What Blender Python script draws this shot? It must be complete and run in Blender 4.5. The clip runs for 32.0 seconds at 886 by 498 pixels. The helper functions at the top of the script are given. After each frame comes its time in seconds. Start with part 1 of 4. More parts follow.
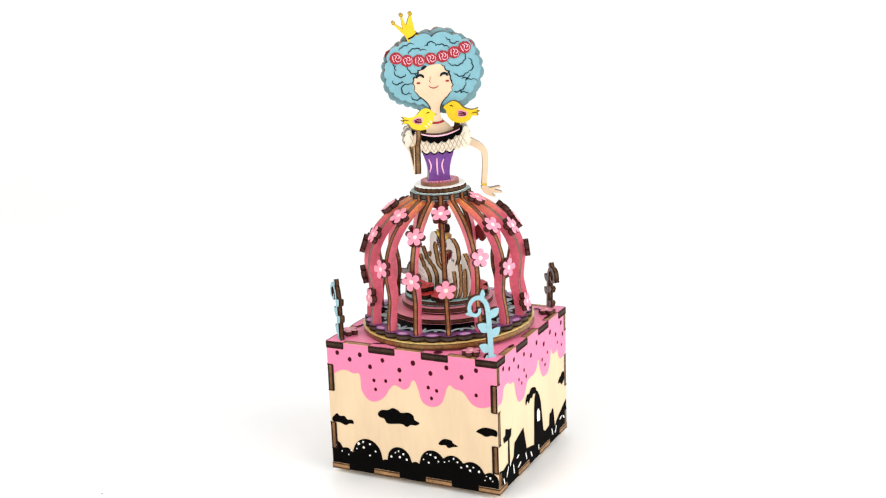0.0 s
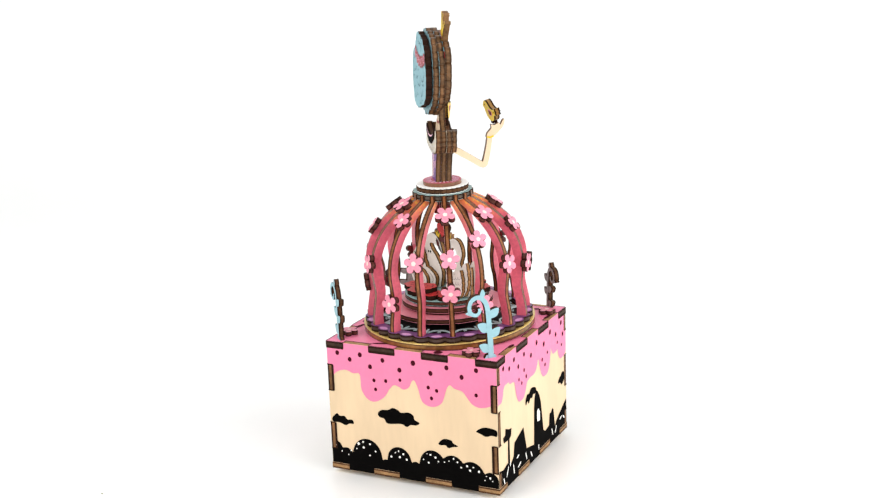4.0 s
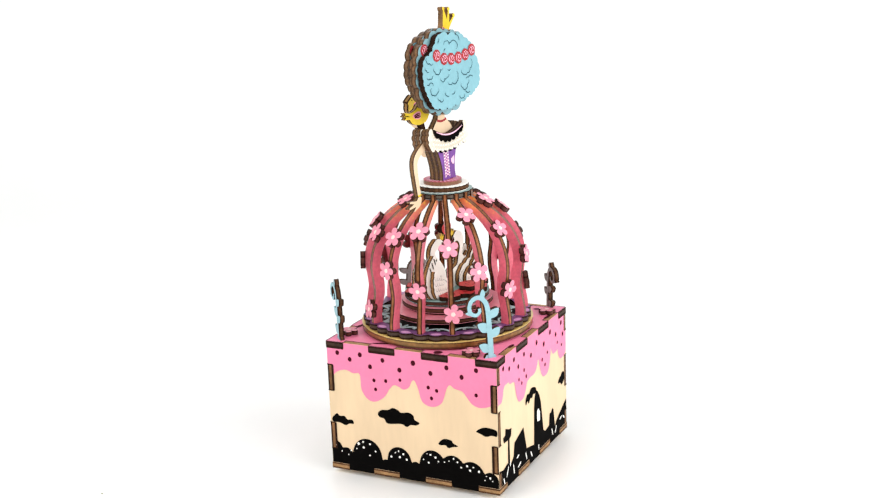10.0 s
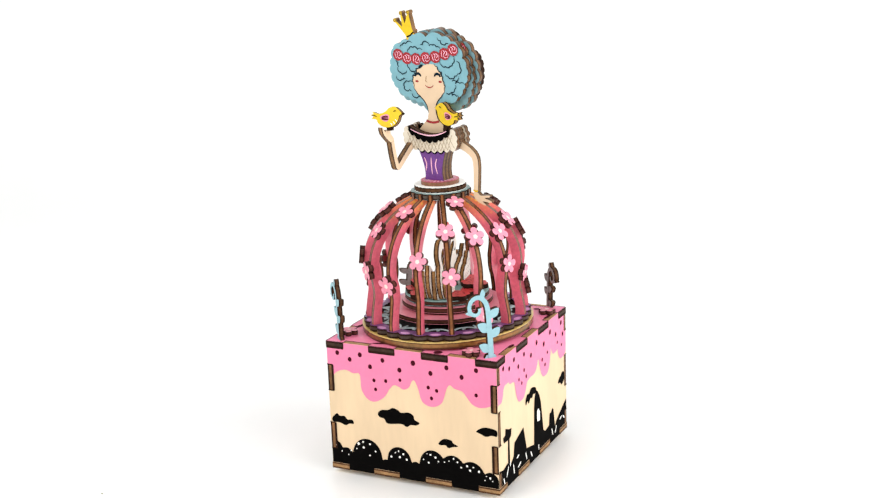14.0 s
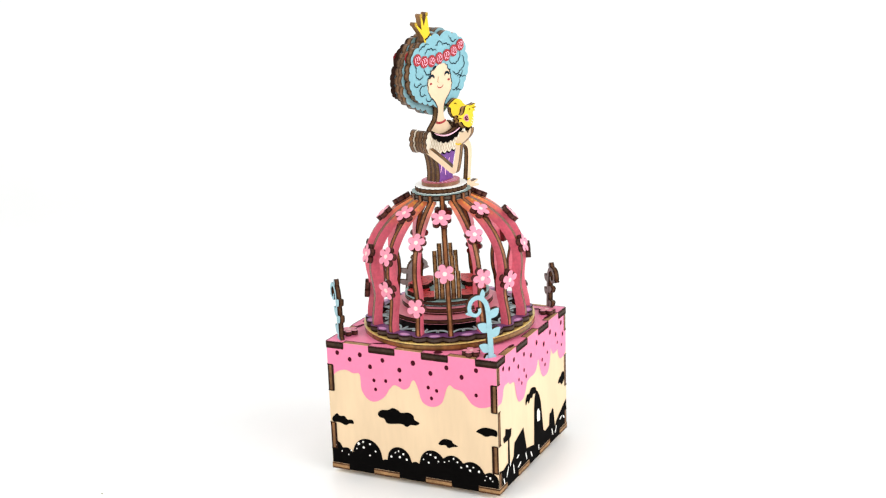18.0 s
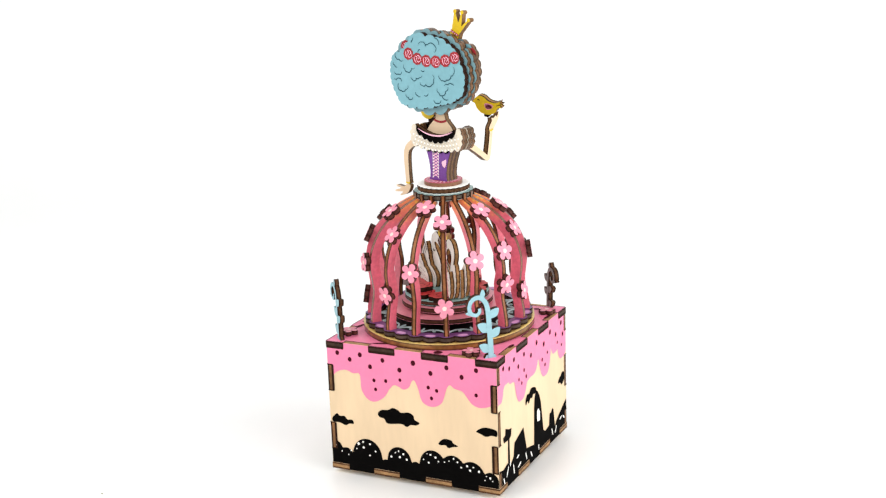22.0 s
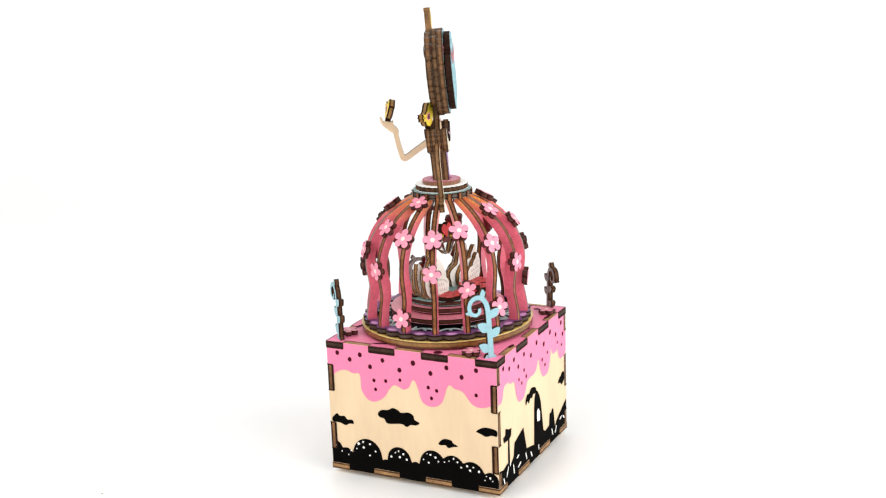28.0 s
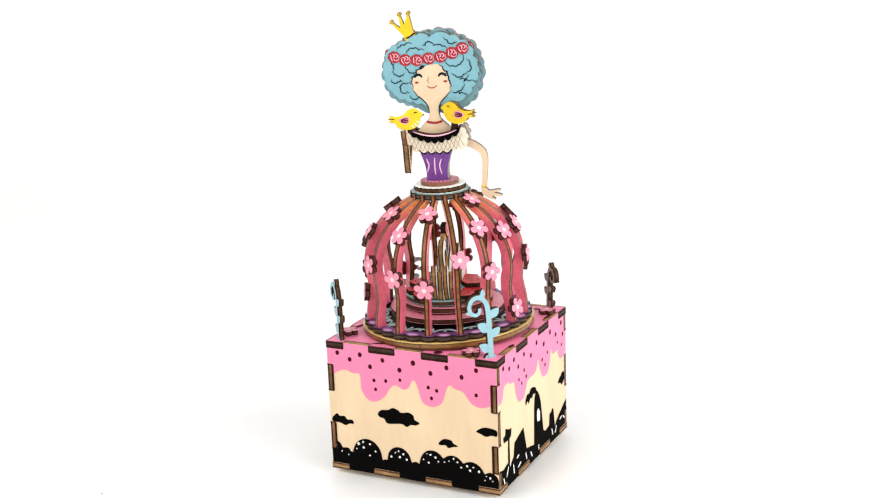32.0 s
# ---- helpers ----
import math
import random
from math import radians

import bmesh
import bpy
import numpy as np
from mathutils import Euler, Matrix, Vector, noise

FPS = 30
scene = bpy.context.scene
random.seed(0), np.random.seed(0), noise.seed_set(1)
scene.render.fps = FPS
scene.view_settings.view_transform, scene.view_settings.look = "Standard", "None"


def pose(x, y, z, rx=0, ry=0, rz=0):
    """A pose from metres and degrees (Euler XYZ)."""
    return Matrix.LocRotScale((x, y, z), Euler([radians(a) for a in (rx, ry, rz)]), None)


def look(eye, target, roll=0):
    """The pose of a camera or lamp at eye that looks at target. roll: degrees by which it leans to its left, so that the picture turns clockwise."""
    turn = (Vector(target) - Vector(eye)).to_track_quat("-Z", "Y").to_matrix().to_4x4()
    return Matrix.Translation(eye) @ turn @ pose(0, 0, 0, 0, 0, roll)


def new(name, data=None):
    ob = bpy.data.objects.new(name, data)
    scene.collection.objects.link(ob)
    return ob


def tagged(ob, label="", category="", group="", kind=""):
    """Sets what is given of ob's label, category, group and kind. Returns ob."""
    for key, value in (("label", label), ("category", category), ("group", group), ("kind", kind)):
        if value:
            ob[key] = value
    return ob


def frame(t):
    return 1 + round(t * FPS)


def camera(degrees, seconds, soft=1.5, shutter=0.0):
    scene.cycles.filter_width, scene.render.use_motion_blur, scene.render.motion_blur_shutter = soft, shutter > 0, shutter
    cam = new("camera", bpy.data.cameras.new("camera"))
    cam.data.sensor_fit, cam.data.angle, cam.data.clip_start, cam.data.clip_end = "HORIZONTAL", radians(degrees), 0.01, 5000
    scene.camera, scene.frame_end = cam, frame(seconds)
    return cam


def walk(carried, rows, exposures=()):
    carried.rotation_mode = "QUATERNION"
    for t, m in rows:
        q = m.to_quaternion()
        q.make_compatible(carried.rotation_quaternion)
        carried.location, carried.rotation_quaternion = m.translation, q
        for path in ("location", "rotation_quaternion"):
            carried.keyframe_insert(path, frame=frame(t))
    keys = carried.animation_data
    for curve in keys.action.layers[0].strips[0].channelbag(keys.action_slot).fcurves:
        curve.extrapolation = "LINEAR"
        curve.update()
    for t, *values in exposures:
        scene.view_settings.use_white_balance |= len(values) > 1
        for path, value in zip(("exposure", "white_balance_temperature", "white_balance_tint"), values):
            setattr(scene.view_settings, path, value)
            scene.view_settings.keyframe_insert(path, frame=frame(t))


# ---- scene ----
MM = 0.001
W, H, T = 0.105, 0.0772, 0.0034          # music box: side, height, plywood thickness

GAP = 0.0030                              # height of the feet under the box
CRUMB = (-0.1607, -0.1275)                # where a crumb lies on the sheet

# ---- camera: still, on a stand ----
EYE, AIM, LEAN = (0.32478, -0.67357, 0.31730), (-0.01350, 0.02271, 0.11540), -1.946
cam = camera(36.549, 32.0, soft=1.25)
walk(cam, [(0.0, look(EYE, AIM, LEAN)), (32.0, look(EYE, AIM, LEAN))])

# ---- light: a bright white photo tent and one large softbox ----
world = bpy.data.worlds.new("tent")
scene.world = world
world.use_nodes = True
wbg = world.node_tree.nodes["Background"]
wbg.inputs["Color"].default_value = (0.985, 0.99, 0.985, 1)
wbg.inputs["Strength"].default_value = 0.87


def softbox(name, eye, target, size, watts, colour):
    lamp = bpy.data.lights.new(name, "AREA")
    lamp.shape, lamp.size, lamp.energy, lamp.color = "SQUARE", size, watts, colour
    ob = new(name, lamp)
    ob.matrix_world = look(eye, target)
    return ob


softbox("softbox", (2.3, -0.12, 0.58), (0, 0, 0.1), 3.0, 80.0, (1.0, 0.995, 0.985))
softbox("front_softbox", (-0.34, -0.72, 0.66), (0, 0, 0.1), 0.6, 3.7, (1.0, 0.985, 0.955))


# ---- materials ----
def mat(name, colour, rough=0.5, vary=0.08, scale=180.0, bump=0.05, metal=0.0, stretch=(1, 1, 1), coat=0.0, spec=0.22, tint=(1, 1, 1)):
    m = bpy.data.materials.new(name)
    m.use_nodes = True
    nt = m.node_tree
    bsdf = nt.nodes["Principled BSDF"]
    co = nt.nodes.new("ShaderNodeTexCoord")
    mp = nt.nodes.new("ShaderNodeMapping")
    mp.inputs["Scale"].default_value = stretch
    nt.links.new(co.outputs["Object"], mp.inputs["Vector"])
    fine, broad = nt.nodes.new("ShaderNodeTexNoise"), nt.nodes.new("ShaderNodeTexNoise")
    fine.inputs["Scale"].default_value, broad.inputs["Scale"].default_value = scale * 6, scale
    fine.inputs["Detail"].default_value = 4
    nt.links.new(mp.outputs[0], fine.inputs["Vector"])
    nt.links.new(mp.outputs[0], broad.inputs["Vector"])
    mix = nt.nodes.new("ShaderNodeMath")
    mix.operation = "ADD"
    nt.links.new(fine.outputs["Fac"], mix.inputs[0])
    nt.links.new(broad.outputs["Fac"], mix.inputs[1])
    ramp = nt.nodes.new("ShaderNodeMapRange")
    ramp.inputs["From Min"].default_value, ramp.inputs["From Max"].default_value = 0.7, 1.3
    ramp.inputs["To Min"].default_value, ramp.inputs["To Max"].default_value = 1 - vary, 1 + vary
    nt.links.new(mix.outputs[0], ramp.inputs["Value"])
    col = nt.nodes.new("ShaderNodeVectorMath")
    col.operation = "SCALE"
    col.inputs[0].default_value = colour
    nt.links.new(ramp.outputs[0], col.inputs["Scale"])
    nt.links.new(col.outputs[0], bsdf.inputs["Base Color"])
    bsdf.inputs["Roughness"].default_value = rough
    bsdf.inputs["Metallic"].default_value = metal
    bsdf.inputs["Coat Weight"].default_value = coat
    bsdf.inputs["Specular IOR Level"].default_value = spec
    bsdf.inputs["Specular Tint"].default_value = (*tint, 1)
    if bump:
        bp = nt.nodes.new("ShaderNodeBump")
        bp.inputs["Strength"].default_value = bump
        bp.inputs["Distance"].default_value = 0.0002
        nt.links.new(fine.outputs["Fac"], bp.inputs["Height"])
        nt.links.new(bp.outputs[0], bsdf.inputs["Normal"])
    return m


def birch_face():
    """Pale birch veneer with a faint arched figure under its straight grain."""
    m = mat("birch_face", (0.74, 0.557, 0.358), 0.5, 0.035, 16, 0.03, stretch=(4, 4, 0.6))
    nt = m.node_tree
    bsdf = nt.nodes["Principled BSDF"]
    base = bsdf.inputs["Base Color"].links[0].from_socket
    co = nt.nodes.new("ShaderNodeTexCoord")
    mp = nt.nodes.new("ShaderNodeMapping")
    mp.inputs["Location"].default_value, mp.inputs["Scale"].default_value = (0.012, 0.012, 0.10), (1, 1, 0.16)
    nt.links.new(co.outputs["Object"], mp.inputs["Vector"])
    rings = nt.nodes.new("ShaderNodeTexWave")
    rings.wave_type, rings.rings_direction = "RINGS", "SPHERICAL"
    rings.inputs["Scale"].default_value, rings.inputs["Distortion"].default_value = 34, 5.0
    rings.inputs["Detail"].default_value, rings.inputs["Detail Scale"].default_value = 3, 0.8
    nt.links.new(mp.outputs[0], rings.inputs["Vector"])
    step = nt.nodes.new("ShaderNodeMapRange")
    step.inputs["To Min"].default_value, step.inputs["To Max"].default_value = 0.965, 1.015
    nt.links.new(rings.outputs["Fac"], step.inputs["Value"])
    col = nt.nodes.new("ShaderNodeVectorMath")
    col.operation = "SCALE"
    nt.links.new(base, col.inputs[0])
    nt.links.new(step.outputs[0], col.inputs["Scale"])
    nt.links.new(col.outputs[0], bsdf.inputs["Base Color"])
    return m


CREAM = birch_face()
EDGE_D = mat("burnt_edge_dark", (0.024, 0.010, 0.006), 0.65, 0.45, 160, 0.15, spec=0.05)
EDGE_M = mat("burnt_edge_core", (0.080, 0.034, 0.014), 0.6, 0.55, 160, 0.15, spec=0.15)
FINGER_E = mat("finger_edge", (0.17, 0.078, 0.028), 0.5, 0.6, 60, 0.15, spec=0.25)
EDGE_B = mat("base_edge", (0.30, 0.165, 0.070), 0.55, 0.4, 120, 0.12)
EDGE_T = mat("birch_edge_tan", (0.40, 0.22, 0.10), 0.55, 0.35, 120, 0.12)
GOLD_E = mat("amber_edge", (0.205, 0.072, 0.027), 0.26, 0.6, 70, 0.12, spec=0.5, tint=(1.0, 0.68, 0.42))
RIB_E = mat("rib_edge", (0.030, 0.009, 0.004), 0.36, 0.45, 160, 0.15, spec=0.3, tint=(1.0, 0.55, 0.34))
TIER_E = mat("tier_edge", (0.080, 0.027, 0.016), 0.40, 0.40, 120, 0.12, spec=0.10)
DISC_TOP = mat("disc_rose", (0.56, 0.10, 0.15), 0.45, 0.15, 120, 0.05)
DISC_E = mat("disc_edge", (0.20, 0.085, 0.044), 0.35, 0.35, 120, 0.12, spec=0.3)
ROSE_PRINT = mat("rose_print", (0.34, 0.024, 0.030), 0.5, 0.15, 200, 0.03)
CROWN = mat("crown_yellow", (0.80, 0.50, 0.03), 0.42, 0.10, 90, 0.03)
PINK = mat("icing_pink", (0.86, 0.22, 0.375), 0.42, 0.04, 60, 0.03)
PALEPINK = mat("pale_pink", (0.90, 0.50, 0.62), 0.45, 0.05)
POLLEN = mat("blossom_centre", (0.92, 0.64, 0.60), 0.5, 0.12, 200, 0.04)
BLACK = mat("print_black", (0.0026, 0.0023, 0.0022), 0.75, 0.2, 60, 0.03, spec=0.02)
MAROON = mat("print_maroon", (0.06, 0.006, 0.013), 0.6, 0.15, spec=0.05)
WHITE = mat("print_white", (0.90, 0.89, 0.85), 0.5, 0.04)
TEAL = mat("leaf_teal", (0.28, 0.48, 0.535), 0.42, 0.06, 80, 0.03)
HAIR = mat("hair_blue", (0.200, 0.410, 0.470), 0.45, 0.06, 60, 0.03)
LINE = mat("ink_line", (0.01, 0.02, 0.03), 0.6, 0.1, spec=0.05)
CURL_LINE = mat("curl_line", (0.02, 0.07, 0.09), 0.6, 0.1, spec=0.05)
ARM_E = mat("arm_edge", (0.20, 0.105, 0.045), 0.5, 0.5, 140, 0.15, spec=0.15)
HAIR_MID = mat("hair_grey_blue", (0.20, 0.36, 0.40), 0.5, 0.06, 60, 0.03)
HAIR_E = mat("hair_edge", (0.048, 0.020, 0.008), 0.32, 0.5, 140, 0.2, spec=0.4, tint=(1.0, 0.8, 0.6))
HAIR_C = mat("hair_core", (0.135, 0.064, 0.027), 0.32, 0.55, 140, 0.2, spec=0.5, tint=(1.0, 0.8, 0.6))
FLOWER = mat("blossom_pink", (0.80, 0.275, 0.37), 0.42, 0.16, 150, 0.04)
PETAL_E = mat("petal_edge", (0.040, 0.011, 0.009), 0.5, 0.4, 160, 0.12, spec=0.15)
# brown wood back of a blossom, reddened in colour as if lit from behind
PETAL_B = mat("petal_backlit", (0.175, 0.034, 0.032), 0.5, 0.3, 160, 0.1, spec=0.15)
PETAL_C = mat("petal_core", (0.085, 0.026, 0.018), 0.45, 0.5, 160, 0.12, spec=0.2)
CURL = mat("curl_teal", (0.50, 0.64, 0.65), 0.45, 0.06, 80, 0.03)
RED = mat("rose_red", (0.58, 0.036, 0.038), 0.38, 0.2, 200, 0.05)
PURPLE = mat("purple_paint", (0.165, 0.055, 0.265), 0.42, 0.22, 110, 0.04)
RING_PURPLE = mat("ring_purple", (0.155, 0.058, 0.190), 0.38, 0.25, 110, 0.04, spec=0.35)
LILAC = mat("lilac_spot", (0.62, 0.32, 0.58), 0.45, 0.08)
SKIN = mat("doll_wood_skin", (0.74, 0.55, 0.37), 0.5, 0.05, 40, 0.04)
LACE = mat("lace_white", (0.76, 0.68, 0.555), 0.5, 0.08, 250, 0.05)
LACELINE = mat("lace_line", (0.47, 0.36, 0.24), 0.5, 0.1)
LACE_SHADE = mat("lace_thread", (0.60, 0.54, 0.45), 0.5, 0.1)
YELLOW = mat("bird_yellow", (0.74, 0.50, 0.018), 0.42, 0.10, 90, 0.03)
SWAN = mat("swan_white", (0.89, 0.83, 0.76), 0.5, 0.035, 140, 0.03)
POLE = mat("post_red", (0.12, 0.022, 0.018), 0.45, 0.3)
BEAK = mat("swan_beak", (0.085, 0.07, 0.065), 0.5, 0.2)
MASK = mat("swan_mask", (0.10, 0.018, 0.016), 0.5, 0.2)
GREY = mat("feather_line", (0.36, 0.32, 0.30), 0.5, 0.1)
SWAN_E = mat("swan_edge", (0.040, 0.018, 0.008), 0.45, 0.5, 200, 0.2, spec=0.1)
SWAN_C = mat("swan_core", (0.33, 0.165, 0.062), 0.6, 0.5, 200, 0.2, spec=0.1)
SPROUT_B = mat("sprout_back", (0.29, 0.27, 0.255), 0.55, 0.3, 120, 0.1)
COLLAR_TEAL = mat("collar_teal", (0.25, 0.36, 0.35), 0.4, 0.2, 90, 0.05)
TIERTEAL = mat("tier_teal", (0.34, 0.52, 0.50), 0.45, 0.12, 90, 0.04)
ROSEPINK = mat("tier_pink", (0.82, 0.27, 0.34), 0.32, 0.10, 90, 0.04, spec=0.5)
# near-black colour for the shaded cavity inside the ring
DARK = mat("cavity_dark", (0.010, 0.008, 0.008), 0.5, 0.3, 90, 0.05)
RING_GLINT = mat("ring_glint_gold", (0.74, 0.52, 0.17), 0.3, 0.25, 90, 0.05, spec=0.5)
RUBBER = mat("rubber_foot", (0.02, 0.02, 0.02), 0.8, 0.2)
RING_D = mat("ring_skin_ply", (0.070, 0.024, 0.010), 0.30, 0.45, 60, 0.08, spec=0.6, tint=(1.0, 0.7, 0.4))
RING_E = mat("ring_edge", (0.185, 0.080, 0.022), 0.24, 0.50, 60, 0.08, spec=0.9, tint=(1.0, 0.75, 0.45))
COLLAR_E = mat("collar_edge", (0.075, 0.055, 0.040), 0.35, 0.5, 110, 0.1, spec=0.35)
SCALLOP_E = mat("scallop_edge", (0.060, 0.036, 0.026), 0.45, 0.35, 90, 0.08)
LID_E = mat("lid_edge_core", (0.038, 0.020, 0.013), 0.55, 0.5, 160, 0.15, spec=0.15)
GOLD = mat("ring_gold", (0.36, 0.205, 0.050), 0.34, 0.25, 90, 0.05)
BIRD_E = mat("bird_edge", (0.26, 0.135, 0.035), 0.4, 0.4, 120, 0.1, spec=0.35)
CRUMB_MAT = mat("crumb", (0.42, 0.44, 0.34), 0.6, 0.2)
PAPER = mat("white_sheet", (0.875, 0.88, 0.875), 0.38, 0.006, 8, 0.0, spec=0.5)


def rib_paint():
    """Rose paint that turns amber with yellow specks towards the top of the dome."""
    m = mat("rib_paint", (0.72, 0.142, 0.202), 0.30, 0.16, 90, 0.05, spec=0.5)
    nt = m.node_tree
    bsdf = nt.nodes["Principled BSDF"]
    base = bsdf.inputs["Base Color"].links[0].from_socket
    co = nt.nodes.new("ShaderNodeTexCoord")
    sep = nt.nodes.new("ShaderNodeSeparateXYZ")
    nt.links.new(co.outputs["Object"], sep.inputs[0])
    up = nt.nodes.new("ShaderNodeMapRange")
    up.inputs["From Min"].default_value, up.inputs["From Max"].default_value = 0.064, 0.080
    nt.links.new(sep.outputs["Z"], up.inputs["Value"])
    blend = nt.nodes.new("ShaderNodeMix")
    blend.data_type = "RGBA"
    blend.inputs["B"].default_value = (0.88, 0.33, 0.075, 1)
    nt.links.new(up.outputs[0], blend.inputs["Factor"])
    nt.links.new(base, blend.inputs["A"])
    vor = nt.nodes.new("ShaderNodeTexVoronoi")
    vor.inputs["Scale"].default_value = 420
    nt.links.new(co.outputs["Object"], vor.inputs["Vector"])
    spot = nt.nodes.new("ShaderNodeMath")
    spot.operation = "LESS_THAN"
    spot.inputs[1].default_value = 0.34
    nt.links.new(vor.outputs["Distance"], spot.inputs[0])
    both = nt.nodes.new("ShaderNodeMath")
    both.operation = "MULTIPLY"
    nt.links.new(spot.outputs[0], both.inputs[0])
    nt.links.new(up.outputs[0], both.inputs[1])
    specks = nt.nodes.new("ShaderNodeMix")
    specks.data_type = "RGBA"
    specks.inputs["B"].default_value = (0.88, 0.56, 0.09, 1)
    nt.links.new(both.outputs[0], specks.inputs["Factor"])
    nt.links.new(blend.outputs["Result"], specks.inputs["A"])
    nt.links.new(specks.outputs["Result"], bsdf.inputs["Base Color"])
    return m


RIBPAINT = rib_paint()


# ---- shape helpers (outlines in millimetres) ----
FRONT = Matrix(((1, 0, 0, 0), (0, 0, -1, 0), (0, 1, 0, 0), (0, 0, 0, 1)))   # x, z, towards -y


def spin(deg):
    return Matrix.Rotation(radians(deg), 4, "Z")


def add_slab(bm, pts, z0, z1, m=None, mi=(0, 0, 1, 2)):
    """A plywood piece: the outline pts between z0 and z1 (mm), with a burnt edge of three plies. mi: face, back, skin ply, core ply."""
    m = m or Matrix()
    area = sum(a[0] * b[1] - b[0] * a[1] for a, b in zip(pts, pts[1:] + pts[:1]))
    if area < 0:
        pts = pts[::-1]
    d = z1 - z0
    levels, plies = [z0, z0 + 0.27 * d, z0 + 0.73 * d, z1], [mi[2], mi[3], mi[2]]
    if len(mi) == 5:                       # face colour put on the rim as a painted bright outline of the board
        levels, plies = [z0, z0 + mi[4], *levels[1:3], z1 - mi[4], z1], [mi[1], *plies, mi[0]]
    rings = [[bm.verts.new(m @ Vector((x * MM, y * MM, z * MM))) for x, y in pts] for z in levels]
    n = len(pts)
    for k, mat_i in enumerate(plies):
        a, b = rings[k], rings[k + 1]
        for i in range(n):
            bm.faces.new((a[i], a[(i + 1) % n], b[(i + 1) % n], b[i])).material_index = mat_i
    bm.faces.new(rings[-1]).material_index = mi[0]
    bm.faces.new(rings[0][::-1]).material_index = mi[1]


def add_ring(bm, outer, inner, z0, z1, m=None, mi=(0, 0, 1, 2)):
    """A flat ring between two outlines of equal length."""
    m = m or Matrix()
    d, n = z1 - z0, len(outer)
    for side, pts in ((1, outer), (-1, inner)):
        rings = [[bm.verts.new(m @ Vector((x * MM, y * MM, z * MM))) for x, y in pts] for z in (z0, z0 + 0.27 * d, z0 + 0.73 * d, z1)]
        for k, mat_i in ((0, mi[2]), (1, mi[3]), (2, mi[2])):
            a, b = rings[k], rings[k + 1]
            for i in range(n):
                q = (a[i], a[(i + 1) % n], b[(i + 1) % n], b[i])
                bm.faces.new(q[::side]).material_index = mat_i
        if side == 1:
            top, bottom = rings[3], rings[0]
        else:
            for i in range(n):
                j = (i + 1) % n
                bm.faces.new((top[i], top[j], rings[3][j], rings[3][i])).material_index = mi[0]
                bm.faces.new((bottom[j], bottom[i], rings[0][i], rings[0][j])).material_index = mi[1]


def add_print(bm, pts, z, m=None, mi=0, flip=False):
    """A printed patch, a hair above its board."""
    m = m or Matrix()
    area = sum(a[0] * b[1] - b[0] * a[1] for a, b in zip(pts, pts[1:] + pts[:1]))
    if (area < 0) != flip:
        pts = pts[::-1]
    bm.faces.new([bm.verts.new(m @ Vector((x * MM, y * MM, z * MM))) for x, y in pts]).material_index = mi


def add_stroke(bm, pts, width, z, m=None, mi=0, taper=True):
    """A printed line along pts."""
    m = m or Matrix()
    n, rows = len(pts), []
    for i, (x, y) in enumerate(pts):
        a, b = pts[max(i - 1, 0)], pts[min(i + 1, n - 1)]
        dx, dy = b[0] - a[0], b[1] - a[1]
        s = math.hypot(dx, dy) or 1
        w = width / 2 * (math.sin(math.pi * (i + 0.6) / (n + 0.2)) ** 0.5 if taper else 1)
        rows.append([bm.verts.new(m @ Vector(((x + k * -dy / s * w) * MM, (y + k * dx / s * w) * MM, z * MM))) for k in (1, -1)])
    for a, b in zip(rows, rows[1:]):
        bm.faces.new((a[0], a[1], b[1], b[0])).material_index = mi


def curve(ctrl, per=6, closed=True):
    """A smooth line through the control points."""
    n, out = len(ctrl), []
    for i in range(n if closed else n - 1):
        p = [ctrl[(i + k) % n] if closed else ctrl[min(max(i + k, 0), n - 1)] for k in (-1, 0, 1, 2)]
        for s in range(per):
            t = s / per
            out.append(tuple(0.5 * (2 * p[1][c] + (p[2][c] - p[0][c]) * t + (2 * p[0][c] - 5 * p[1][c] + 4 * p[2][c] - p[3][c]) * t * t
                                    + (3 * p[1][c] - p[0][c] - 3 * p[2][c] + p[3][c]) * t ** 3) for c in (0, 1)))
    return out if closed else out + [ctrl[-1]]


def circle(r, n=24, x=0.0, y=0.0, ry=None, turn=0.0):
    return [(x + r * math.cos(2 * math.pi * (i + turn) / n), y + (ry or r) * math.sin(2 * math.pi * (i + turn) / n)) for i in range(n)]


def scallop(rx, ry, bumps, depth, x=0.0, y=0.0, per=7, turn=0.0, uneven=0.0, seed=1, full=2.0):
    """An ellipse, or a fuller oval, with a rim of round bumps."""
    rng, out = random.Random(seed), []
    for b in range(bumps):
        k = 1 + uneven * (rng.random() - 0.5)
        for s in range(per):
            a = 2 * math.pi * (b + s / per + turn) / bumps
            g = (1 - depth) + depth * k * math.sin(math.pi * s / per)
            g *= (abs(math.cos(a)) ** full + abs(math.sin(a)) ** full) ** (-1 / full)
            out.append((x + rx * g * math.cos(a), y + ry * g * math.sin(a)))
    return out


def band(pts, w0, w1):
    """The outline of a strip along pts whose width goes from w0 to w1."""
    n, left, right = len(pts), [], []
    for i, (x, y) in enumerate(pts):
        a, b = pts[max(i - 1, 0)], pts[min(i + 1, n - 1)]
        dx, dy = b[0] - a[0], b[1] - a[1]
        s, w = math.hypot(dx, dy) or 1, (w0 + (w1 - w0) * i / (n - 1)) / 2
        left.append((x - dy / s * w, y + dx / s * w))
        right.append((x + dy / s * w, y - dx / s * w))
    return left + right[::-1]


